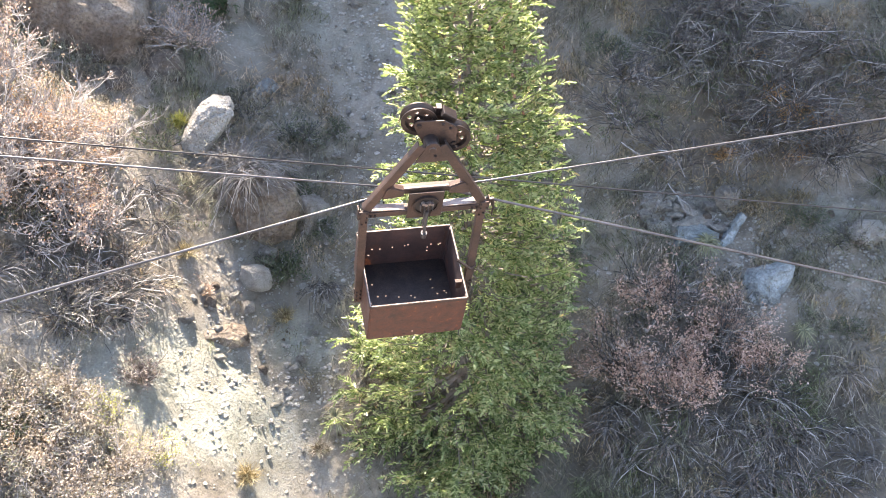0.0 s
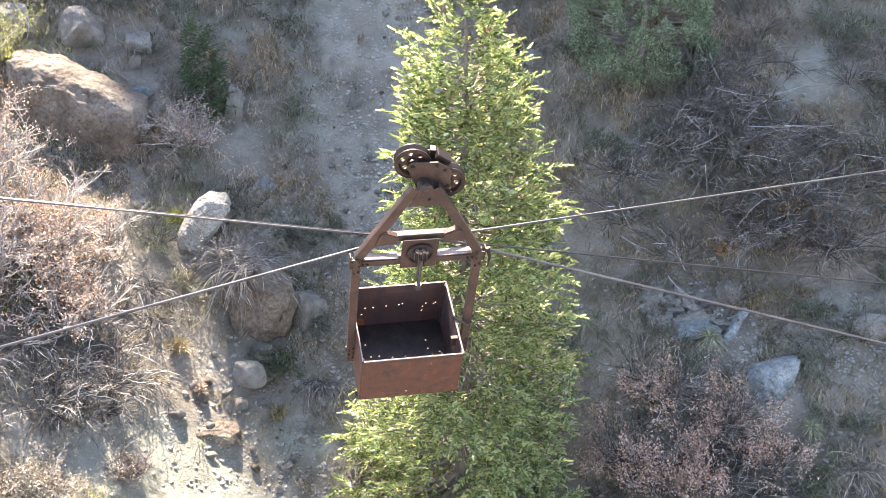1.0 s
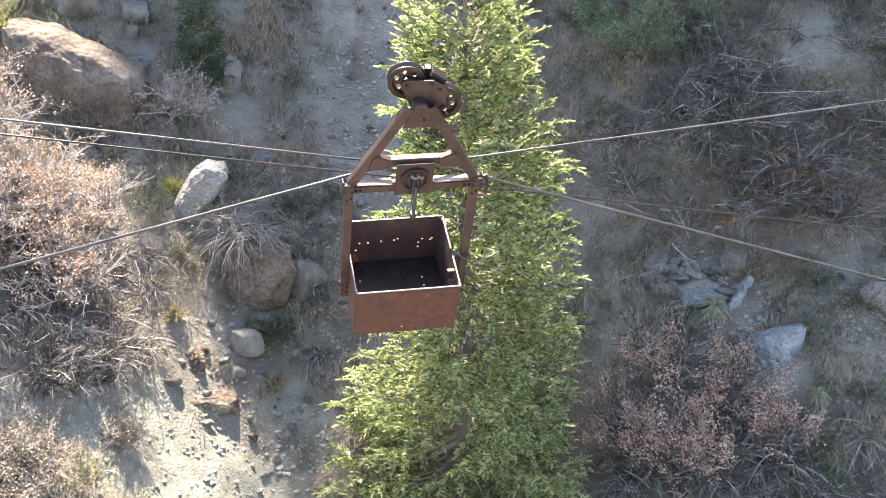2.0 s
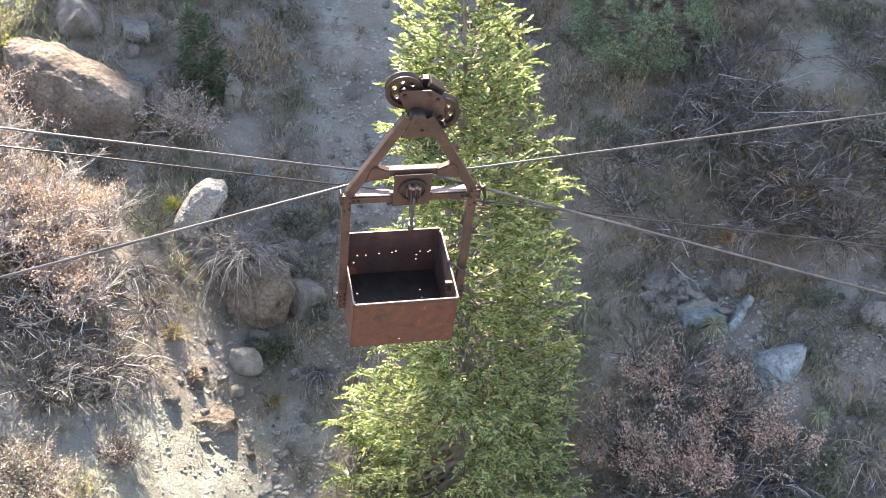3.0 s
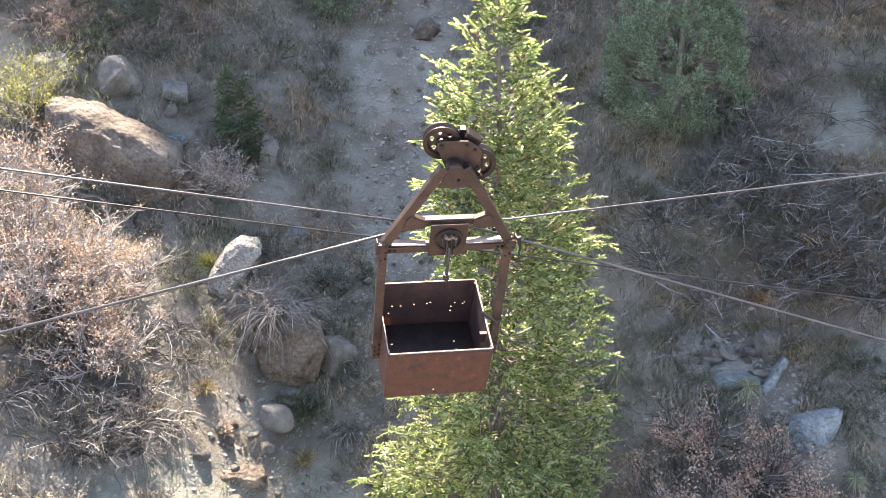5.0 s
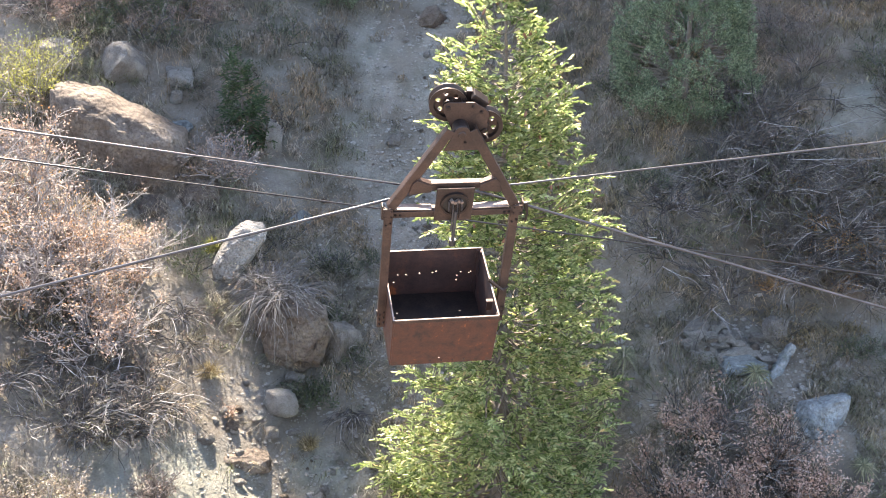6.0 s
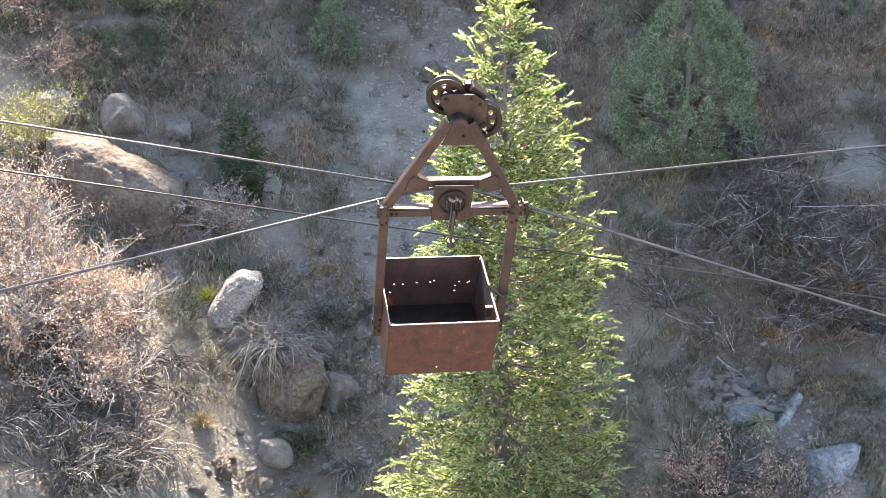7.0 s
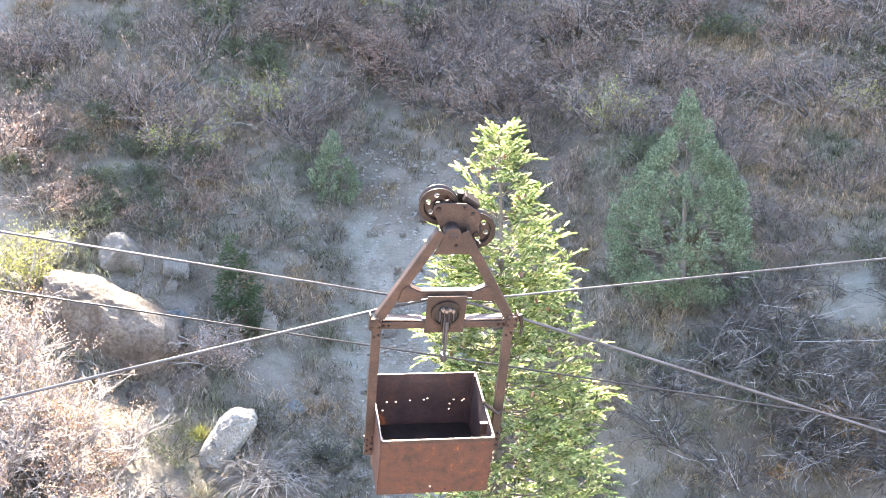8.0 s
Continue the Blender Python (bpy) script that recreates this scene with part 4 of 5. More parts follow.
def loose(rng):
    return Vector((rng.gauss(0, 1), rng.gauss(0, 1), rng.gauss(0, 1))).normalized()


def shrub(x, y, spread, tall, seed, wood, leaf, label, stems=22, leaves=0, leaf_size=0.035, droop=0.05, thick=0.014, group="", depth=2, lean_out=(0, 0, 0), forks=5, z=None, name="shrub", clump=0.0, shrink=0.55):
    """A many-stemmed shrub: crooked forked stems, and dry or green leaves at the twigs' ends."""
    b = Bush(seed)
    rng = b.rng
    for _ in range(stems):
        a, o = rng.uniform(0, 6.283), rng.uniform(0.15, 1.0)
        way = Vector((math.cos(a) * o * spread, math.sin(a) * o * spread, tall * rng.uniform(0.6, 1.0))) + Vector(lean_out)
        foot = Vector((math.cos(a) * 0.12 * spread, math.sin(a) * 0.12 * spread, -0.05))
        b.stem(foot, way, way.length * rng.uniform(0.55, 0.85), thick * rng.uniform(0.6, 1.2), depth, droop, 0.32, forks, shrink)
    thing = new(name)
    thing.matrix_world = pose(x, y, height(x, y) if z is None else z)
    tagged(thing, label, "shrub", group)
    ob = tagged(link_mesh("branchwork", b.verts, b.faces, wood), kind="stuff")
    ob.parent = thing
    if leaves and leaf:
        verts, faces = [], []
        for p, d in b.tips:
            if clump and noise.noise(p * clump + Vector((seed * 1.7, 0, 0))) < 0.02:
                continue
            for _ in range(int(leaves) if leaves >= 1 else int(rng.random() < leaves)):
                q = p + loose(rng) * rng.uniform(0, leaf_size * 3.2)
                w = (d * 0.5 + loose(rng)).normalized()
                leaflet(verts, faces, q, w, w.cross(loose(rng)).normalized(), leaf_size * rng.uniform(0.6, 1.4), leaf_size * rng.uniform(0.55, 1.0))
        lv = tagged(link_mesh("leafage", verts, faces, leaf), kind="stuff")
        lv.parent = thing
    return thing


def mop(x, y, reach, seed, wood, label, stems=90, thick=0.008, arch=0.75, down=0.4, up=0.75, group="", leaf=None, z=None, side=0.0):
    """A heap of long dry stems that spring from one foot, arch over and hang downhill."""
    b = Bush(seed)
    rng = b.rng
    for _ in range(stems):
        a = rng.uniform(0, 6.283)
        way = Vector((math.cos(a) * rng.uniform(0.3, 1.0) + side, math.sin(a) * rng.uniform(0.2, 0.8) - down, up * rng.uniform(0.5, 1.3))).normalized()
        foot = Vector((rng.gauss(0, 0.10), rng.gauss(0, 0.10), -0.04)) * reach
        length, bow = reach * rng.uniform(0.5, 1.15), arch * rng.uniform(0.6, 1.3)
        wave = loose(rng)
        pts = [foot + way * (length * t) - Vector((0, 0, bow * length * t * t)) + wave * (0.09 * length * math.sin((3.0 + 3.0 * abs(wave.x)) * t + a)) for t in (0, 0.2, 0.4, 0.6, 0.8, 1.0)]
        r = thick * rng.uniform(0.6, 1.3)
        b.tube(pts, r, 0.0045, True)
        for _ in range(rng.randrange(0, 4)):
            k = rng.randrange(2, 5)
            d = ((pts[k + 1] - pts[k]).normalized() + loose(rng) * 0.6).normalized()
            cut = length * rng.uniform(0.15, 0.4)
            tip = pts[k] + d * cut - Vector((0, 0, 0.25 * cut))
            b.tube([pts[k], pts[k] + d * (cut * 0.5), tip], max(0.005, r * 0.6), 0.0045, True)
            b.tips.append((tip, d))
    thing = new("shrub")
    thing.matrix_world = pose(x, y, height(x, y) if z is None else z)
    tagged(thing, label, "shrub", group)
    tagged(link_mesh("branchwork", b.verts, b.faces, wood), kind="stuff").parent = thing
    if leaf:
        verts, faces = [], []
        for p, d in b.tips:
            if p.z > 0:
                for _ in range(3):
                    w = (d + loose(rng)).normalized()
                    leaflet(verts, faces, p + loose(rng) * 0.05, w, w.cross(loose(rng)).normalized(), 0.05, 0.035)
        tagged(link_mesh("leafage", verts, faces, leaf), kind="stuff").parent = thing
    return thing


def finger(verts, faces, p, d, length, width, rng):
    """A needled twig: two crossed blades with a blunt tip."""
    a = rng.uniform(0, 3.14)
    s = d.orthogonal().normalized()
    s = s * math.cos(a) + d.cross(s) * math.sin(a)
    for w in (s, d.cross(s)):
        w = w * (width / 2)
        k = len(verts)
        verts += [p, p + d * (length * 0.22) + w * 0.85, p + d * (length * 0.78) + w, p + d * length, p + d * (length * 0.78) - w, p + d * (length * 0.22) - w * 0.85]
        faces.append((k, k + 1, k + 2, k + 3, k + 4, k + 5))


def spray(verts, faces, p, way, flat, length, rng, scale=1.0):
    """A fan of needled twigs on both sides of a drooping axis."""
    n = max(5, int(length / (0.026 * scale)))
    side = way.cross(flat).normalized()
    q = p
    for k in range(n):
        t = k / n
        way = (way + Vector((0, 0, -0.045)) + loose(rng) * 0.05).normalized()
        q = q + way * (length / n)
        s = 1 if k % 2 else -1
        d = (way * rng.uniform(0.6, 1.0) + side * (s * rng.uniform(0.55, 1.0)) + flat * rng.uniform(-0.3, 0.45) + loose(rng) * 0.2).normalized()
        finger(verts, faces, q, d, scale * rng.uniform(0.065, 0.125) * (1.1 - 0.4 * t), scale * rng.uniform(0.022, 0.034), rng)
    finger(verts, faces, q, way, scale * 0.12, scale * 0.034, rng)


def trunk_of(seed, tall, girth):
    """A tapered, slightly crooked trunk."""
    trunk, n = Bush(seed), 10
    for i in range(11):
        p = Vector((0.002 * tall * math.sin(i * 1.7), 0.002 * tall * math.cos(i * 1.1), tall * i / 10 - 0.15 * (i == 0)))
        r = girth * (1 - i / 10.4) + 0.004
        for k in range(n):
            trunk.verts.append(p + Vector((math.cos(6.2832 * k / n), math.sin(6.2832 * k / n), 0)) * r)
    for i in range(10):
        for k in range(n):
            a, c = n * i + k, n * i + (k + 1) % n
            trunk.faces.append((a, c, c + n, a + n))
    return trunk


def plant_tree(name, x, y, z, trunk, verts, faces, needle, label, category):
    thing = new(name)
    thing.matrix_world = pose(x, y, height(x, y) - 0.05 if z is None else z)
    tagged(thing, label, category)
    link_mesh("trunk", trunk.verts, trunk.faces, BARK).parent = thing
    tagged(link_mesh("crown", verts, faces, needle), kind="stuff").parent = thing
    return thing


def fir_tree(name, x, y, z, tall, widths, seed, limbs, needle, label, category="fir tree", scale=1.0, girth=0.15, uneven=0.22):
    """A fir: limbs all round the trunk, each with drooping fans of needled twigs. widths: the crown's radius from foot to top."""
    rng = random.Random(seed)
    trunk = trunk_of(seed, tall, girth)
    verts, faces = [], []
    marks = np.linspace(0, 1, len(widths))
    widest, Z = max(widths), Vector((0, 0, 1))
    made, i = 0, 0
    while made < limbs:
        i += 1
        f = rng.random()
        wide = float(np.interp(f, marks, widths))
        if rng.random() > (wide + 0.40 * widest) / (1.40 * widest):
            continue
        made += 1
        a = rng.uniform(0, 6.283)
        out = Vector((math.cos(a), math.sin(a), 0))
        side = Z.cross(out)
        reach = wide * rng.uniform(1 - uneven * 1.6, 1 + 0.3 * uneven) * (1 + 0.20 * math.sin(3 * a + 7 * f + seed) * math.sin(13 * f + 2 * a))
        rise = -0.28 + 0.95 * f ** 1.6 + rng.uniform(-0.14, 0.14)
        line = []
        for s in range(6):
            t = s / 5
            line.append(Vector((0, 0, tall * f)) + out * (reach * t) + Z * (reach * (rise * t + 0.22 * t ** 3 - 0.12 * math.sin(t * 3.1))) + side * (0.06 * reach * math.sin(t * 4 + i)))
        trunk.tube(line, 0.007 + 0.010 * reach, 0.004)
        m = 2 + int(7 * reach / (1.9 * scale))
        for k in range(m):
            t = 0.30 + 0.66 * (k + rng.random()) / m
            j = min(4, int(t * 5))
            p = line[j].lerp(line[j + 1], t * 5 - j)
            along_limb = (line[j + 1] - line[j]).normalized()
            s = 1 if k % 2 else -1
            w = (along_limb * rng.uniform(0.5, 1.0) + side * (s * rng.uniform(0.5, 1.1)) + Z * rng.uniform(-0.25, 0.25)).normalized()
            flat = (Z + loose(rng) * 0.35).normalized()
            if noise.noise((p + w * 0.25) * (1.7 / scale) + Vector((seed, 0, 0))) < -0.26:
                continue
            spray(verts, faces, p, w, flat, scale * rng.uniform(0.22, 0.46) * (0.55 + 0.45 * min(1.0, reach / (0.8 * scale))), rng, scale)
        spray(verts, faces, line[4], (line[5] - line[4]).normalized(), Z, (line[5] - line[4]).length + 0.06 * scale, rng, scale)
    return plant_tree(name, x, y, z, trunk, verts, faces, needle, label, category)


def plume(verts, faces, p, d, length, girth, n, leaf, rng):
    """An egg-shaped tuft of small upright sprays."""
    s = d.orthogonal().normalized()
    u = d.cross(s)
    for _ in range(n):
        t, a = rng.random() ** 0.8, rng.uniform(0, 6.283)
        o = s * math.cos(a) + u * math.sin(a)
        q = p + d * (length * t) + o * (girth * math.sin(math.pi * (0.18 + 0.8 * t)) * rng.uniform(0.5, 1.0))
        w = (d * 0.8 + o * 0.75 + loose(rng) * 0.45).normalized()
        blade(verts, faces, q, w, w.cross(loose(rng)).normalized(), leaf * rng.uniform(0.7, 1.5), leaf * rng.uniform(0.24, 0.42))


def juniper(x, y, z, tall, widths, seed, plumes, label, leaf=0.058, tuft=1.0):
    """A juniper: many upright tufts round a short trunk, with dark hollows between them."""
    rng = random.Random(seed)
    trunk = trunk_of(seed, tall * 0.9, tall * 0.02)
    verts, faces = [], []
    marks = np.linspace(0, 1, len(widths))
    made = 0
    while made < plumes:
        f, a = rng.random(), rng.uniform(0, 6.283)
        wide = float(np.interp(f, marks, widths))
        if rng.random() > (wide + 0.1) / (max(widths) + 0.1):
            continue
        hollow = noise.noise((math.cos(a) * 1.6, math.sin(a) * 1.6, f * tall * 0.9 + seed))
        if hollow < -0.36:
            continue
        made += 1
        out = Vector((math.cos(a), math.sin(a), 0))
        r = wide * rng.uniform(0.68, 0.98) * (1 + 0.3 * hollow)
        p = out * r + Vector((0, 0, tall * f))
        d = (out * rng.uniform(0.25, 0.7) * (1 - 0.7 * f) + Vector((0, 0, 1)) + loose(rng) * 0.22).normalized()
        length = tuft * rng.uniform(0.30, 0.58) * (1 - 0.35 * f)
        trunk.tube([p * 0.45 + Vector((0, 0, tall * f * 0.50)), p * 0.75 + Vector((0, 0, tall * f * 0.24)), p + d * (length * 0.4)], 0.014, 0.006)
        plume(verts, faces, p - d * 0.08, d, length, tuft * rng.uniform(0.10, 0.17), int(190 * tuft), leaf, rng)
    return plant_tree("juniper", x, y, z, trunk, verts, faces, SCALES_GREEN, label, "juniper")


fir = fir_tree("fir_tree", 0.37, 15.5, 0.38, 10.5, (2.05, 2.05, 1.98, 1.82, 1.62, 1.46, 1.30, 1.14, 0.92, 0.55, 0.10), 3, 680, NEEDLES, "tall sunlit yellow-green fir standing on the slope")


def fir_cones():
    """Brown cones that hang in the fir's upper limbs."""
    rng = random.Random(17)
    bm = bmesh.new()
    bmesh.ops.create_uvsphere(bm, u_segments=6, v_segments=5, radius=1)
    for v in bm.verts:
        v.co.x *= 1 + 0.25 * v.co.z
        v.co.y *= 1 + 0.25 * v.co.z
    me = bpy.data.meshes.new("cone")
    bm.to_mesh(me)
    bm.free()
    me.materials.append(CONE)
    for k in range(50):
        f = rng.uniform(0.62, 0.96)
        a, r = rng.uniform(0, 6.283), 2.4 * (1 - f) ** 0.66 * rng.uniform(0.55, 0.95)
        ob = new("cone", me)
        ob.parent = fir
        ob.matrix_local = pose(math.cos(a) * r, math.sin(a) * r, 10.62 * f + r * 0.25, rng.uniform(-25, 25), rng.uniform(-25, 25), 0) @ Matrix.Diagonal((0.022, 0.022, rng.uniform(0.035, 0.055), 1))


fir_cones()
fir_tree("spruce_sapling", -5.02, 22.95, None, 2.1, (0.55, 0.56, 0.5, 0.42, 0.33, 0.2, 0.03), 8, 190, NEEDLES_DARK, "small dark green spruce growing in scree", "spruce", 0.5, 0.03)
juniper(4.17, 22.75, None, 4.0, (1.15, 1.55, 1.6, 1.5, 1.28, 1.05, 0.78, 0.5, 0.22, 0.03), 5, 400, "broad grey-green juniper with a pointed top")
juniper(-3.42, 26.75, None, 1.6, (0.42, 0.55, 0.5, 0.36, 0.2, 0.04), 15, 70, "small dull green juniper high on the slope", 0.055, 0.7)

# pale dry shrubs on the sunny shoulder
for x, y, spread, tall, seed, n in ((-7.15, 17.45, 1.25, 2.0, 21, 20), (-6.25, 16.75, 1.0, 1.5, 22, 17), (-8.3, 18.7, 1.3, 2.2, 23, 20), (-7.7, 16.6, 1.2, 1.5, 24, 17), (-9.2, 17.3, 1.3, 1.9, 26, 17), (-6.35, 18.6, 0.95, 1.15, 28, 16)):
    shrub(x, y, spread, tall, seed, TWIGS, DRY_PINK, "pale pink-brown dry shrub with sunlit leafy twigs", n, 3, 0.045, 0.02, 0.020, "pale dry shrubs", 3, forks=4, clump=1.3, shrink=0.5)
shrub(-5.75, 15.85, 1.1, 0.9, 25, TWIGS_DARK, DRY_PINK, "low sprawling shrub of bare grey-brown twigs", 26, 0.35, 0.03, 0.12, 0.014)
for x, y, seed in ((-5.75, 16.7, 171), (-5.2, 17.6, 172), (-6.2, 15.9, 173), (-6.6, 17.0, 174), (-5.5, 18.3, 175), (-6.3, 15.2, 176), (-5.6, 15.5, 177), (-6.9, 16.0, 178), (-5.2, 16.3, 179), (-7.4, 15.3, 180)):
    mop(x, y, 1.0, seed, TWIGS_DARK, "dense tangle of bare brown-grey stems on the shoulder", 46, 0.010, 0.7, 0.35, 0.7, "bare tangles", DRY_MAUVE, side=0.25)
for x, y, seed in ((-6.4, 12.7, 181), (-5.7, 13.2, 182), (-5.0, 12.6, 183), (-6.9, 13.4, 184), (-6.1, 13.7, 188), (-5.4, 12.1, 189), (-7.3, 12.6, 190), (-6.0, 12.1, 191)):
    shrub(x, y, 0.6, 0.6, seed, TWIGS, STRAW_PALE, "pale straw-coloured low brush in the sun", 22, 4, 0.042, 0.03, 0.009, "pale low brush", 2, (0, -0.15, 0.1), 4)
for x, y, seed in ((-5.35, 13.6, 186), (-4.55, 13.1, 187)):
    shrub(x, y, 0.4, 0.5, seed, TWIGS, LEAF_YELLOW, "small yellow-green shrub on sunlit clay", 14, 2, 0.03, 0.02, 0.008, "yellow shrublets", 2, (0, 0, 0.1), 4)
shrub(-6.6, 15.1, 1.1, 0.8, 27, TWIGS_DARK, SAGE, "low tangled shrub with few grey leaves", 30, 0.4, 0.03, 0.1, 0.011)
shrub(-5.2, 21.85, 0.65, 1.0, 31, TWIGS, DRY_PINK, "thin pinkish shrub with bare curved twigs", 26, 2, 0.04, 0.02, 0.014)
shrub(-4.1, 19.45, 0.6, 0.75, 32, TWIGS, STRAW_PALE, "straw-coloured twiggy shrub hanging beside a pale rock", 22, 1, 0.04, 0.05, 0.013, lean_out=(0.35, -0.2, 0), clump=2.0)
mop(-3.75, 18.7, 1.35, 33, TWIGS_GREY, "drooping grey twigs hanging over a boulder", 130, 0.010, 0.95, 0.55, 0.7, z=4.3)
mop(-4.1, 19.0, 0.85, 39, TWIGS_GREY, "pale dry stalks with few leaves beside a boulder", 60, 0.009, 0.7, 0.35, 0.9, leaf=STRAW_PALE, z=4.35)
mop(-3.35, 19.35, 1.0, 38, TWIGS_GREY, "grey-brown stems arching behind a tan boulder", 60, 0.009, 0.75, 0.2, 0.75, z=3.95, side=0.4)
mop(-2.4, 18.75, 0.6, 42, TWIGS, "bleached stalks arching over a grey rock", 16, 0.010, 0.8, 0.4, 0.9, side=0.3)
mop(-2.3, 17.6, 0.75, 40, TWIGS_DARK, "clump of drooping grey stalks on the slope", 70, 0.010, 0.8, 0.5, 0.7)
shrub(-3.0, 17.75, 0.35, 0.4, 35, TWIGS_DARK, LEAF_GREEN, "small dark green leafy shrub beside rocks", 18, 4, 0.04, 0.05, 0.008)
shrub(-4.3, 16.72, 0.16, 0.34, 36, DRY_PINK, DRY_PINK, "small dry pinkish flower stalk", 7, 3, 0.04, 0.0, 0.008, depth=1)
shrub(-2.9, 20.4, 0.5, 0.5, 37, TWIGS_DARK, LEAF_GREEN, "low green-brown shrub in the gully", 18, 1.0, 0.035, 0.1, 0.009)
shrub(-9.3, 22.6, 0.9, 1.35, 38, TWIGS, LEAF_YELLOW, "bright yellow-green leafy shrub in the sun", 26, 4, 0.04, 0.0, 0.012)
# red-brown shrub in shade
for x, y, spread, tall, seed in ((4.0, 16.75, 0.75, 1.35, 41), (4.95, 16.35, 0.8, 1.0, 42), (3.35, 15.75, 0.8, 1.2, 43), (4.55, 15.45, 0.85, 1.0, 44), (3.9, 15.2, 0.8, 1.0, 140), (5.75, 15.6, 0.55, 0.8, 147)):
    shrub(x, y, spread, tall, seed, TWIGS_DARK, DRY_RED, "reddish-brown shrub with small dead leaves", 20, 7, 0.044, 0.04, 0.013, "red-brown shrubs", forks=5, clump=1.6)
mop(5.6, 15.3, 1.1, 45, TWIGS_DARK, "leafless tangle of dark grey stems", 70, 0.011, 0.6, 0.3, 0.6)
mop(7.25, 15.75, 1.15, 46, TWIGS_GREY, "drooping bleached stalks on the lower slope", 80, 0.010, 0.8, 0.5, 0.7)
for x, y, seed in ((4.0, 14.6, 47), (5.1, 14.9, 48), (5.3, 16.0, 49), (3.3, 14.6, 50), (5.7, 14.2, 141), (6.4, 14.7, 142), (4.6, 13.8, 144), (3.6, 13.7, 146)):
    mop(x, y, 1.0, seed, TWIGS_DARK, "dense leafless tangle of dark stems on the lower slope", 60, 0.011, 0.7, 0.4, 0.75, "dark tangles", DRY_MAUVE if seed % 2 else None)
def tussock(x, y, tall, seed, material, label):
    """A rounded tuft of fine grass that fans out and bends over."""
    rng = random.Random(seed)
    verts, faces = [], []
    for _ in range(420):
        a, o = rng.uniform(0, 6.283), rng.uniform(0.0, 0.9)
        d = Vector((math.cos(a) * o, math.sin(a) * o - 0.15, rng.uniform(0.5, 1.0))).normalized()
        side = d.cross(loose(rng)).normalized() * rng.uniform(0.003, 0.006)
        L = tall * rng.uniform(0.55, 1.1)
        p = Vector((rng.gauss(0, 0.05), rng.gauss(0, 0.05), 0))
        q = p + d * (L * 0.55)
        e = q + (d + Vector((0, -0.15, -0.55))).normalized() * (L * 0.5)
        k = len(verts)
        verts += [p - side, p + side, q + side, q - side, e]
        faces += [(k, k + 1, k + 2, k + 3), (k + 3, k + 2, k + 4)]
    ob = link_mesh("grass_tussock", verts, faces, material)
    ob.matrix_world = pose(x, y, height(x, y) - 0.01)
    return tagged(ob, label, "grass", "tussocks")


def weed(x, y, tall, seed, label):
    """A single stalk with long pairs of leaves."""
    rng = random.Random(seed)
    thing = new("weed")
    thing.matrix_world = pose(x, y, height(x, y) - 0.02)
    tagged(thing, label, "plant", "leafy stalks")
    lean_to = Vector((rng.uniform(-0.15, 0.15), rng.uniform(-0.2, 0), 1)).normalized()
    b = Bush(seed)
    b.tube([lean_to * (tall * k / 4) for k in range(5)], 0.009, 0.005, True)
    link_mesh("stalk", b.verts, b.faces, LEAF_PALE).parent = thing
    for k in range(16):
        t, a = 0.15 + 0.85 * k / 15, 2.4 * k
        d = Vector((math.cos(a), math.sin(a) * 0.7, 0.35 + 0.5 * t)).normalized()
        verts, faces = [], []
        blade(verts, faces, lean_to * (tall * t), d, d.cross(Vector((0, 0, 1))).normalized(), tall * (0.42 - 0.2 * t), tall * 0.085)
        verts[2] = verts[2] - Vector((0, 0, tall * 0.06))
        link_mesh("leaf", verts, faces, LEAF_PALE).parent = thing
    return thing


tussock(-3.35, 13.75, 0.42, 501, STRAW_GOLD, "golden dry grass tussock on sunlit clay")
tussock(-2.85, 13.3, 0.36, 502, STRAW_PALE, "pale dry grass tussock beside bare clay")
tussock(-3.0, 16.9, 0.34, 503, STRAW_GOLD, "ochre dry grass tuft below an oval rock")
tussock(-4.75, 17.25, 0.36, 504, STRAW_GOLD, "ochre dry grass tuft on the stony shoulder")
tussock(-5.2, 20.0, 0.34, 505, LEAF_YELLOW, "yellow-green grass tuft behind a pale rock")
tussock(-2.2, 14.7, 0.34, 506, STRAW_PALE, "pale dry grass tussock in shade")
weed(-1.75, 13.55, 0.5, 511, "pale leafy weed stalk on shaded clay")
weed(-1.95, 13.25, 0.42, 512, "pale leafy weed stalk on shaded clay")
weed(-1.5, 13.1, 0.38, 513, "pale leafy weed stalk on shaded clay")
shrub(-6.05, 15.0, 0.42, 0.55, 521, TWIGS_DARK, SAGE, "small dark twiggy shrub on grey soil", 20, 1, 0.03, 0.03, 0.009)
shrub(-5.05, 14.45, 0.4, 0.45, 522, TWIGS_GREY, DRY_MAUVE, "small rounded brown twiggy shrub on clay", 22, 1, 0.03, 0.03, 0.008)


def tangle_copies():
    """More of the dark tangle over the lower slope."""
    rng = random.Random(33)
    heaps = [mop(5.0, 13.4, 1.05, 401, TWIGS_DARK, "dense leafless tangle of dark stems on the lower slope", 60, 0.012, 0.65, 0.35, 0.8, "dark tangles"),
             mop(6.9, 14.0, 1.0, 402, TWIGS_DARK, "dense leafless tangle of dark stems on the lower slope", 55, 0.012, 0.8, 0.45, 0.7, "dark tangles", DRY_MAUVE)]
    for k in range(22):
        x, y = rng.uniform(2.9, 7.8), rng.uniform(13.0, 15.4)
        copy_thing(heaps[k % 2], pose(x, y, height(x, y), 0, 0, rng.uniform(-50, 50))).scale = [rng.uniform(0.75, 1.15)] * 3


tangle_copies()
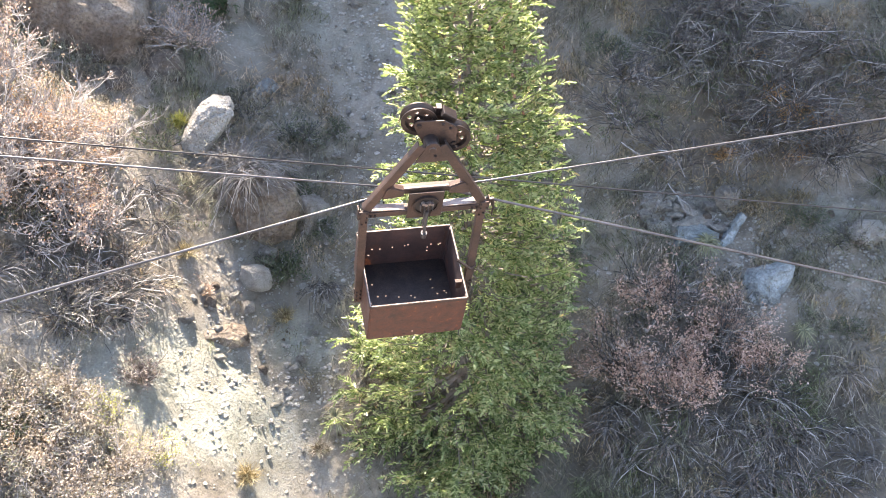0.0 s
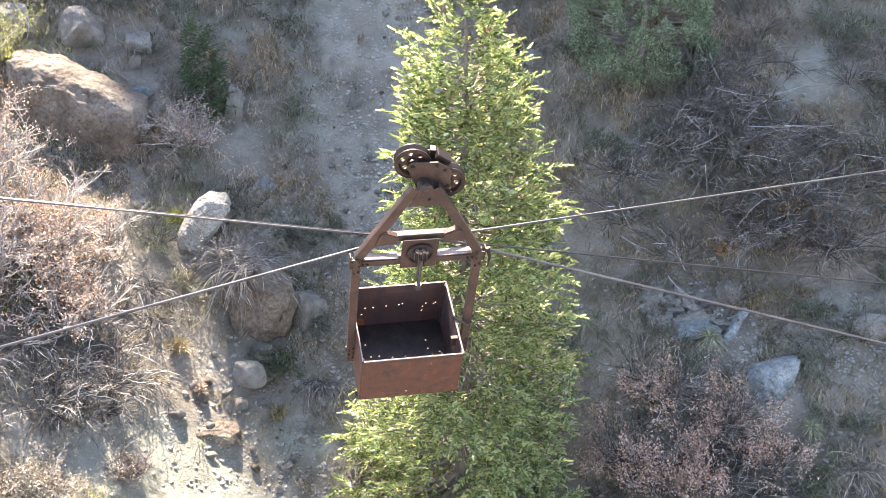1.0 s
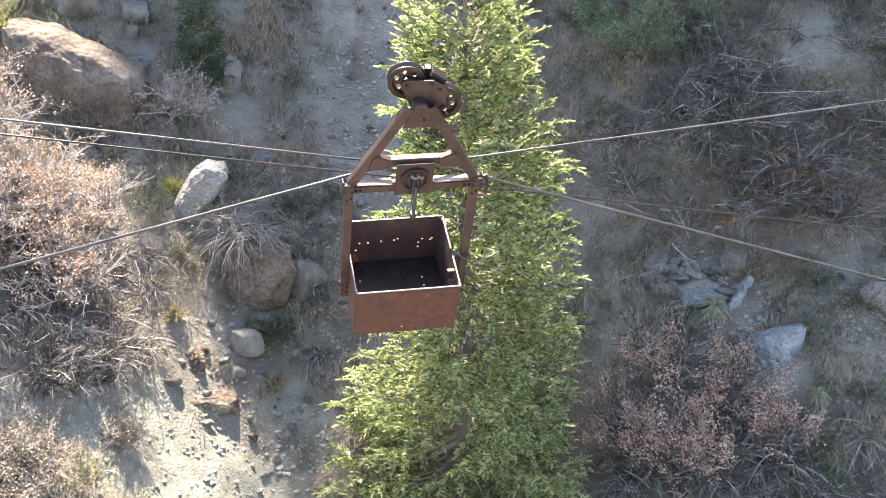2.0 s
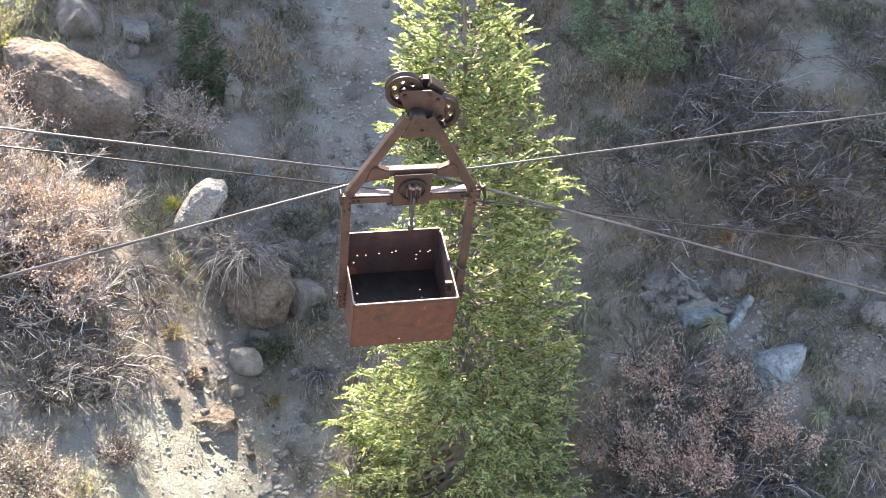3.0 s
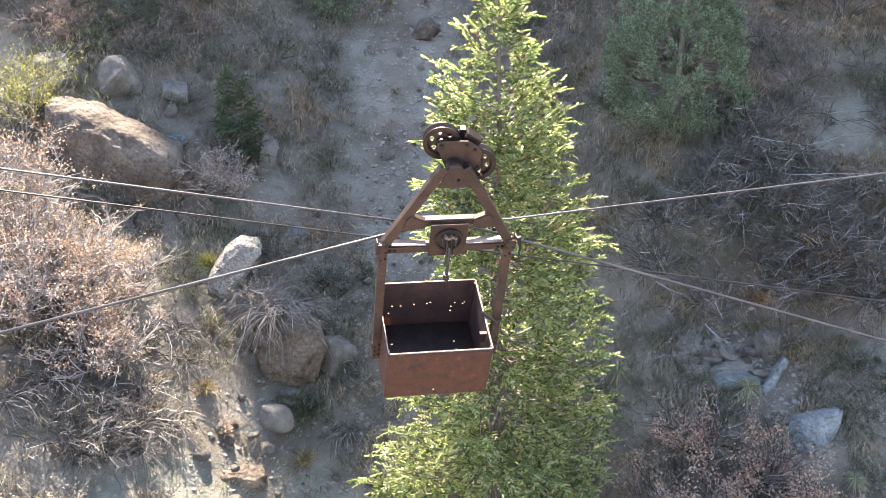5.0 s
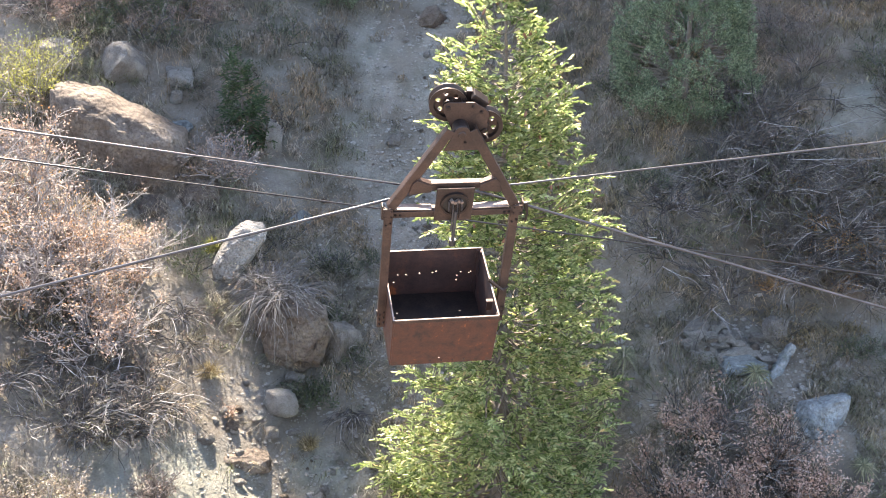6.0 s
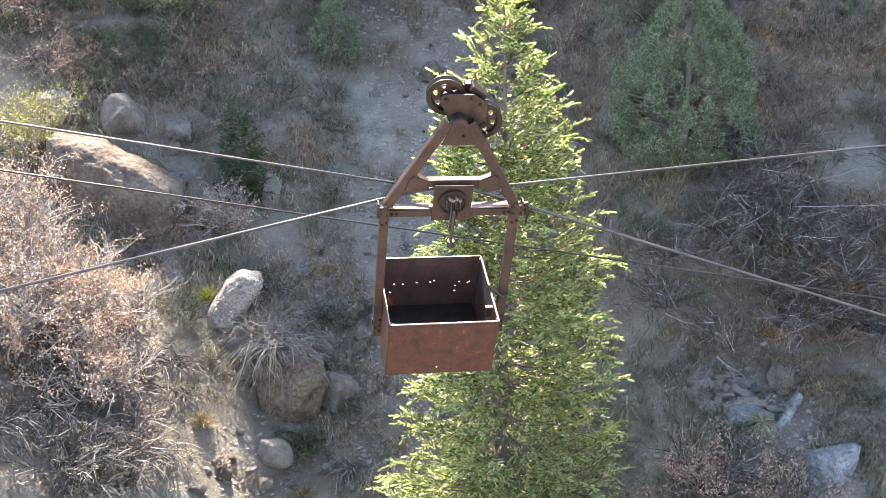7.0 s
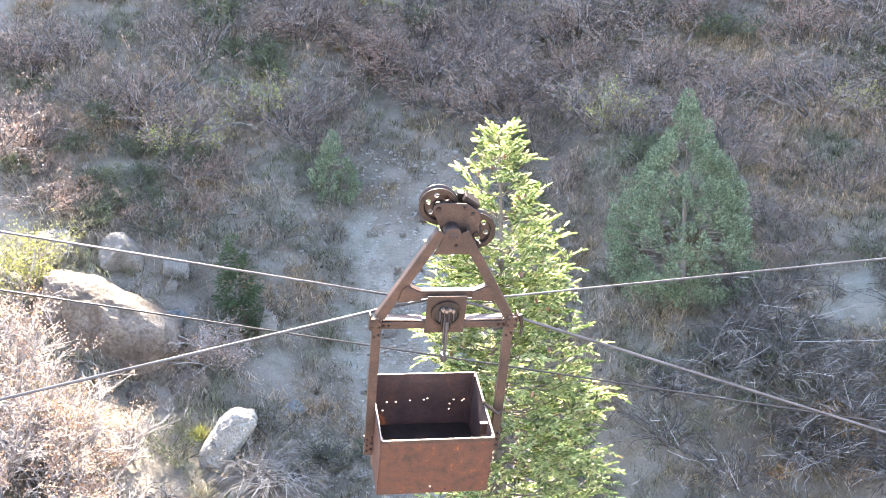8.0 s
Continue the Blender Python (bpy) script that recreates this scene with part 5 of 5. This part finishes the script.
# grey twiggy brush on the steep bank
for x, y, spread, tall, seed in ((4.6, 20.9, 0.9, 0.9, 51), (5.7, 20.7, 1.0, 1.0, 52), (6.9, 20.1, 0.9, 0.9, 53), (7.5, 19.5, 0.8, 0.9, 54), (6.2, 19.75, 0.8, 0.8, 55), (8.6, 20.3, 0.9, 0.9, 56), (3.6, 20.4, 0.7, 0.6, 57)):
    shrub(x, y, spread, tall, seed, TWIGS_DARK, DRY_MAUVE if seed % 2 else SAGE, "leaning bare grey brush on the steep bank", 22, 0.3, 0.03, 0.10, 0.013, "grey brush", lean_out=(0.1, -0.55, 0.1))
def bank_copies():
    """More of the same grey brush along the bank."""
    rng = random.Random(91)
    thing = shrub(5.2, 21.5, 0.85, 0.8, 59, TWIGS_DARK, DRY_MAUVE, "leaning bare grey brush on the steep bank", 18, 0.6, 0.03, 0.12, 0.011, "grey brush", lean_out=(0.0, -0.5, 0.1), forks=4)
    green = shrub(8.9, 21.6, 0.6, 0.5, 60, TWIGS_DARK, LEAF_GREEN, "low dark green shrub on the bank", 16, 4, 0.035, 0.08, 0.009, "green bank shrubs", forks=4)
    for k in range(13):
        x, y = rng.uniform(3.0, 9.5), rng.uniform(19.3, 22.8)
        copy_thing(thing, pose(x, y, height(x, y), 0, 0, rng.uniform(-60, 60))).scale = [rng.uniform(0.7, 1.15)] * 3
    for x, y in ((9.0, 20.5), (8.3, 22.6), (5.0, 20.2), (3.4, 21.0), (6.2, 21.8), (7.6, 20.9), (4.3, 17.4), (7.4, 16.5), (6.9, 18.4), (-2.4, 18.5), (-2.9, 19.2), (-2.2, 20.6)):
        copy_thing(green, pose(x, y, height(x, y), 8, 0, rng.uniform(0, 360))).scale = [rng.uniform(0.55, 1.0)] * 3


bank_copies()
# heaps of bleached stems that spread down the bank
for x, y, reach, n, seed in ((4.55, 21.2, 1.15, 60, 151), (5.95, 21.3, 1.4, 70, 152), (6.3, 21.0, 1.0, 40, 153), (5.2, 20.9, 1.0, 40, 154), (7.2, 19.75, 1.2, 60, 155), (7.7, 19.6, 0.9, 36, 156), (5.75, 19.75, 1.0, 44, 157), (3.8, 20.7, 0.8, 30, 158), (8.6, 20.0, 1.0, 40, 159)):
    mop(x, y, reach * 0.92, seed, TWIGS_GREY if seed % 2 else TWIGS_DARK, "arching bleached bare stems on the steep bank", n, 0.0085, 0.65, 0.65, 0.45, "arching stems")
for x, y, size, seed in ((6.75, 19.95, 0.34, 161), (7.4, 19.8, 0.4, 162), (6.02, 20.75, 0.2, 163), (6.45, 20.15, 0.3, 164), (5.45, 19.5, 0.25, 165), (6.95, 19.55, 0.3, 166)):
    shrub(x, y, size, size * 1.3, seed, TWIGS_DARK, DRY_ORANGE, "small rust-orange tuft among grey brush", 10, 2, 0.032, 0.05, 0.007, "orange tufts")
shrub(-7.35, 18.0, 0.95, 1.6, 167, TWIGS, DRY_ORANGE, "pale shrub with dead orange leaves in the sun", 26, 1, 0.036, 0.02, 0.013)


def brush_copies():
    """Shrubs of the upper slope: a few kinds, each copied and turned."""
    rng = random.Random(71)
    kinds = [
        (shrub(-9.0, 27.3, 1.1, 1.25, 61, TWIGS_DARK, DRY_MAUVE, "mauve-brown leafless brush on the upper slope", 15, 6, 0.045, 0.08, 0.014, "upper brush", forks=3, name="bush"), 80),
        (shrub(6.0, 28.0, 1.0, 1.1, 62, TWIGS_DARK, DRY_DULL, "dull reddish brush on the upper slope", 15, 6, 0.045, 0.08, 0.013, "upper brush", forks=3, name="bush"), 52),
        (shrub(-6.8, 26.3, 0.8, 0.8, 63, TWIGS_DARK, LEAF_GREEN, "dull green low shrub on the upper slope", 16, 9, 0.045, 0.05, 0.010, "green brush", forks=3, name="bush"), 18),
        (shrub(-5.5, 28.2, 0.7, 1.1, 64, TWIGS, LEAF_YELLOW, "yellowish thin shrub on the upper slope", 14, 3, 0.045, 0.02, 0.011, "yellow brush", forks=4, name="bush"), 7),
    ]
    spots = [(-5.2, 28.6), (3.1, 27.4), (8.9, 27.0)]
    for thing, n in kinds:
        for k in range(n):
            x, y = rng.uniform(-13, 13), 25.6 + 9.5 * rng.random() ** 0.8
            if thing is kinds[3][0] and k < 3:
                x, y = spots[k]
            if -3.2 < x < 1.6 and y < 27.5:
                x += 6.5
            if 2.0 < x < 6.2 and y < 25.5:
                y += 3.5
            s = rng.uniform(0.75, 1.4)
            c = copy_thing(thing, pose(x, y, height(x, y), 0, 0, rng.uniform(0, 360)))
            c.scale = (s, s, s * rng.uniform(0.8, 1.1))
    for k, (x, y) in enumerate(((6.2, 24.2), (7.0, 25.0), (7.9, 24.4), (8.8, 25.2), (6.7, 23.4), (9.2, 23.8), (5.9, 25.6))):
        copy_thing(kinds[k % 2][0], pose(x, y, height(x, y), 0, 0, 70 * k)).scale = (0.75, 0.75, 0.7)
    for k, (x, y) in enumerate(((-7.6, 25.6), (-6.6, 25.9), (-8.6, 25.3), (-5.8, 26.6), (-9.3, 26.2), (-7.0, 26.8), (-8.0, 26.3), (-9.9, 25.4), (-8.9, 27.0), (-10.2, 26.6), (-7.9, 24.9), (-9.0, 24.7), (-8.3, 24.5), (-9.7, 24.6), (-7.1, 25.0), (-6.3, 25.1), (-10.6, 25.6), (-7.4, 24.5))):
        copy_thing(kinds[(2, 0, 2, 1)[k % 4]][0], pose(x, y, height(x, y), 0, 0, 50 * k)).scale = (0.85, 0.85, 0.75)


brush_copies()


def low_brush():
    """Small grey-green and brown shrublets among the grass."""
    rng = random.Random(77)
    kinds = [
        (shrub(-8.0, 22.6, 0.5, 0.45, 81, TWIGS_DARK, SAGE, "low grey-green shrublet in dry grass", 11, 3, 0.034, 0.1, 0.008, "low shrublets", forks=3, name="shrublet"), 42),
        (shrub(8.2, 22.4, 0.5, 0.4, 82, TWIGS_DARK, STRAW, "low straw-brown shrublet on the bank", 11, 2, 0.034, 0.15, 0.008, "low shrublets", forks=3, name="shrublet"), 40),
        (shrub(-5.7, 24.6, 0.5, 0.5, 83, TWIGS_DARK, LEAF_GREEN, "low dark green shrublet between rocks", 11, 4, 0.034, 0.05, 0.008, "low shrublets", forks=3, name="shrublet"), 30),
    ]
    for thing, n in kinds:
        for k in range(n):
            x, y = rng.uniform(-10, 10), rng.uniform(13, 26)
            if -3.0 < x < 2.0 and rng.random() < 0.7:
                x += 5.5
            if -5.0 < x < -2.5 and 14 < y < 18:
                y += 4.5
            s = rng.uniform(0.6, 1.3)
            c = copy_thing(thing, pose(x, y, height(x, y), 12, 0, rng.uniform(0, 360)))
            c.scale = (s, s, s)


low_brush()


def yucca(x, y, r, seed, label):
    rng = random.Random(seed)
    verts, faces = [], []
    for i in range(150):
        a, up = rng.uniform(0, 6.283), rng.uniform(-0.1, 1.6)
        d = Vector((math.cos(a), math.sin(a), up)).normalized()
        side = d.cross(Vector((0, 0, 1))).normalized() * r * 0.02
        L, k = r * rng.uniform(0.8, 1.3), len(verts)
        for t in (0.0, 0.35, 0.7, 1.0):
            p = d * (L * t) - Vector((0, 0.12 * L * t * t, 0.6 * L * t * t)) + Vector((0, 0, 0.06))
            w = (0.8, 1.0, 0.7, 0.05)[len(verts) % 8 // 2]
            verts += [p + side * w, p - side * w]
        faces += [(k + 2 * j, k + 2 * j + 1, k + 2 * j + 3, k + 2 * j + 2) for j in range(3)]
    ob = link_mesh("yucca", verts, faces, YUCCA)
    ob.matrix_world = pose(x, y, height(x, y) + 0.12, 18)
    return tagged(ob, label, "yucca", "yuccas")


yucca(2.72, 18.45, 0.36, 1, "spiky grey-green yucca on dry soil")
yucca(5.0, 17.85, 0.34, 2, "spiky yellow-green yucca beside blue-grey rock")
yucca(6.62, 16.35, 0.28, 3, "small yellowish yucca in dry grass")
yucca(-1.95, 15.2, 0.32, 4, "small pale yucca below the fir")


def grass(name, count, material, seed, label, place, tall=(0.16, 0.5), blades=10):
    """Tufts of thin bent blades that hang downhill."""
    rng = random.Random(seed)
    verts, faces = [], []
    made = 0
    while made < count:
        x, y = rng.uniform(-12.5, 12.5), rng.uniform(12.0, 36)
        if rng.random() > place(x, y):
            continue
        made += 1
        z = height(x, y) - 0.02
        s = rng.uniform(*tall)
        turn = rng.gauss(0, 0.8)
        comb = Vector((math.sin(turn), -math.cos(turn), 0))
        for _ in range(blades):
            a = rng.uniform(0, 6.283)
            d = (Vector((math.cos(a) * 0.3, math.sin(a) * 0.3, rng.uniform(0.45, 1.0))) + comb * rng.uniform(0.25, 0.8)).normalized()
            side = Vector((comb.y, -comb.x, 0)) * rng.uniform(0.0034, 0.0068)
            L = s * rng.uniform(0.6, 1.3)
            p = Vector((x + rng.gauss(0, 0.07), y + rng.gauss(0, 0.07), z))
            q = p + d * (L * 0.5)
            e = q + (comb * 0.9 + d * 0.35 + Vector((rng.gauss(0, 0.2), 0, -0.55))).normalized() * (L * 0.7)
            k = len(verts)
            verts += [p - side, p + side, q + side * 0.8, q - side * 0.8, e]
            faces += [(k, k + 1, k + 2, k + 3), (k + 3, k + 2, k + 4)]
    ob = link_mesh(name, verts, faces, material)
    return tagged(ob, label, "grass", kind="stuff")


def patchy(x, y):
    bare = max(0.0, 1.5 - ((x + 4.1) / 1.5) ** 2 - ((y - 14.4) / 1.9) ** 2)
    bare = max(bare, 1.1 - ((x + 1.3) / 1.5) ** 2 - ((y - 23.5) / 4.5) ** 2)
    bare = max(bare, 0.9 - ((x - 4.7) / 1.3) ** 2 - ((y - 18.6) / 0.6) ** 2)
    bare = max(bare, 0.8 - ((x + 5.7) / 1.1) ** 2 - ((y - 18.3) / 1.3) ** 2)
    bare = max(bare, 0.75 - ((x + 4.2) / 1.1) ** 2 - ((y - 17.0) / 1.3) ** 2)
    bare = max(bare, 1.05 - ((x - 7.9) / 1.3) ** 2 - ((y - 22.3) / 0.95) ** 2)
    for cx, cy, r in ((5.4, 18.0, 0.6), (6.1, 17.0, 0.6), (2.0, 23.9, 0.3), (-6.5, 23.2, 0.2), (-7.6, 23.3, 0.2), (-4.5, 19.5, 0.45)):
        if (x - cx) ** 2 + (y - cy) ** 2 < r * r:
            return 0.0
    if x < -1.5 and y < 17.6:
        bare += 0.45
    n = noise.noise((x * 0.6, y * 0.6, 4.0)) + 0.5 * noise.noise((x * 1.9, y * 1.9, 8.0))
    return max(0.02, min(1, 0.68 + 0.9 * n - bare))


grass("dry_grass", 10000, STRAW, 101, "thin straw-coloured grass hanging down the slope", patchy)
grass("sage_grass", 9500, SAGE, 102, "grey-green dead grass on the shaded bank", lambda x, y: patchy(x + 40, y) * (0.25 + 0.75 * bump(x, -2, 4)) * patchy(x, y) * 1.4)
grass("long_grass", 9000, STRAW_PALE, 103, "long matted dry grass combed down the upper slope", lambda x, y: (0.25 + 0.75 * bump(y, 19.5, 22)) * (1 - 0.6 * bump(y, 28, 33)) * (0.08 if -2.8 < x < 0.6 and y > 20 else 1) * max(0.0, 0.75 + 0.8 * noise.noise((x * 0.7, y * 0.5, 14.0))) * (patchy(x, y) > 0.3), (0.3, 0.65), 8)
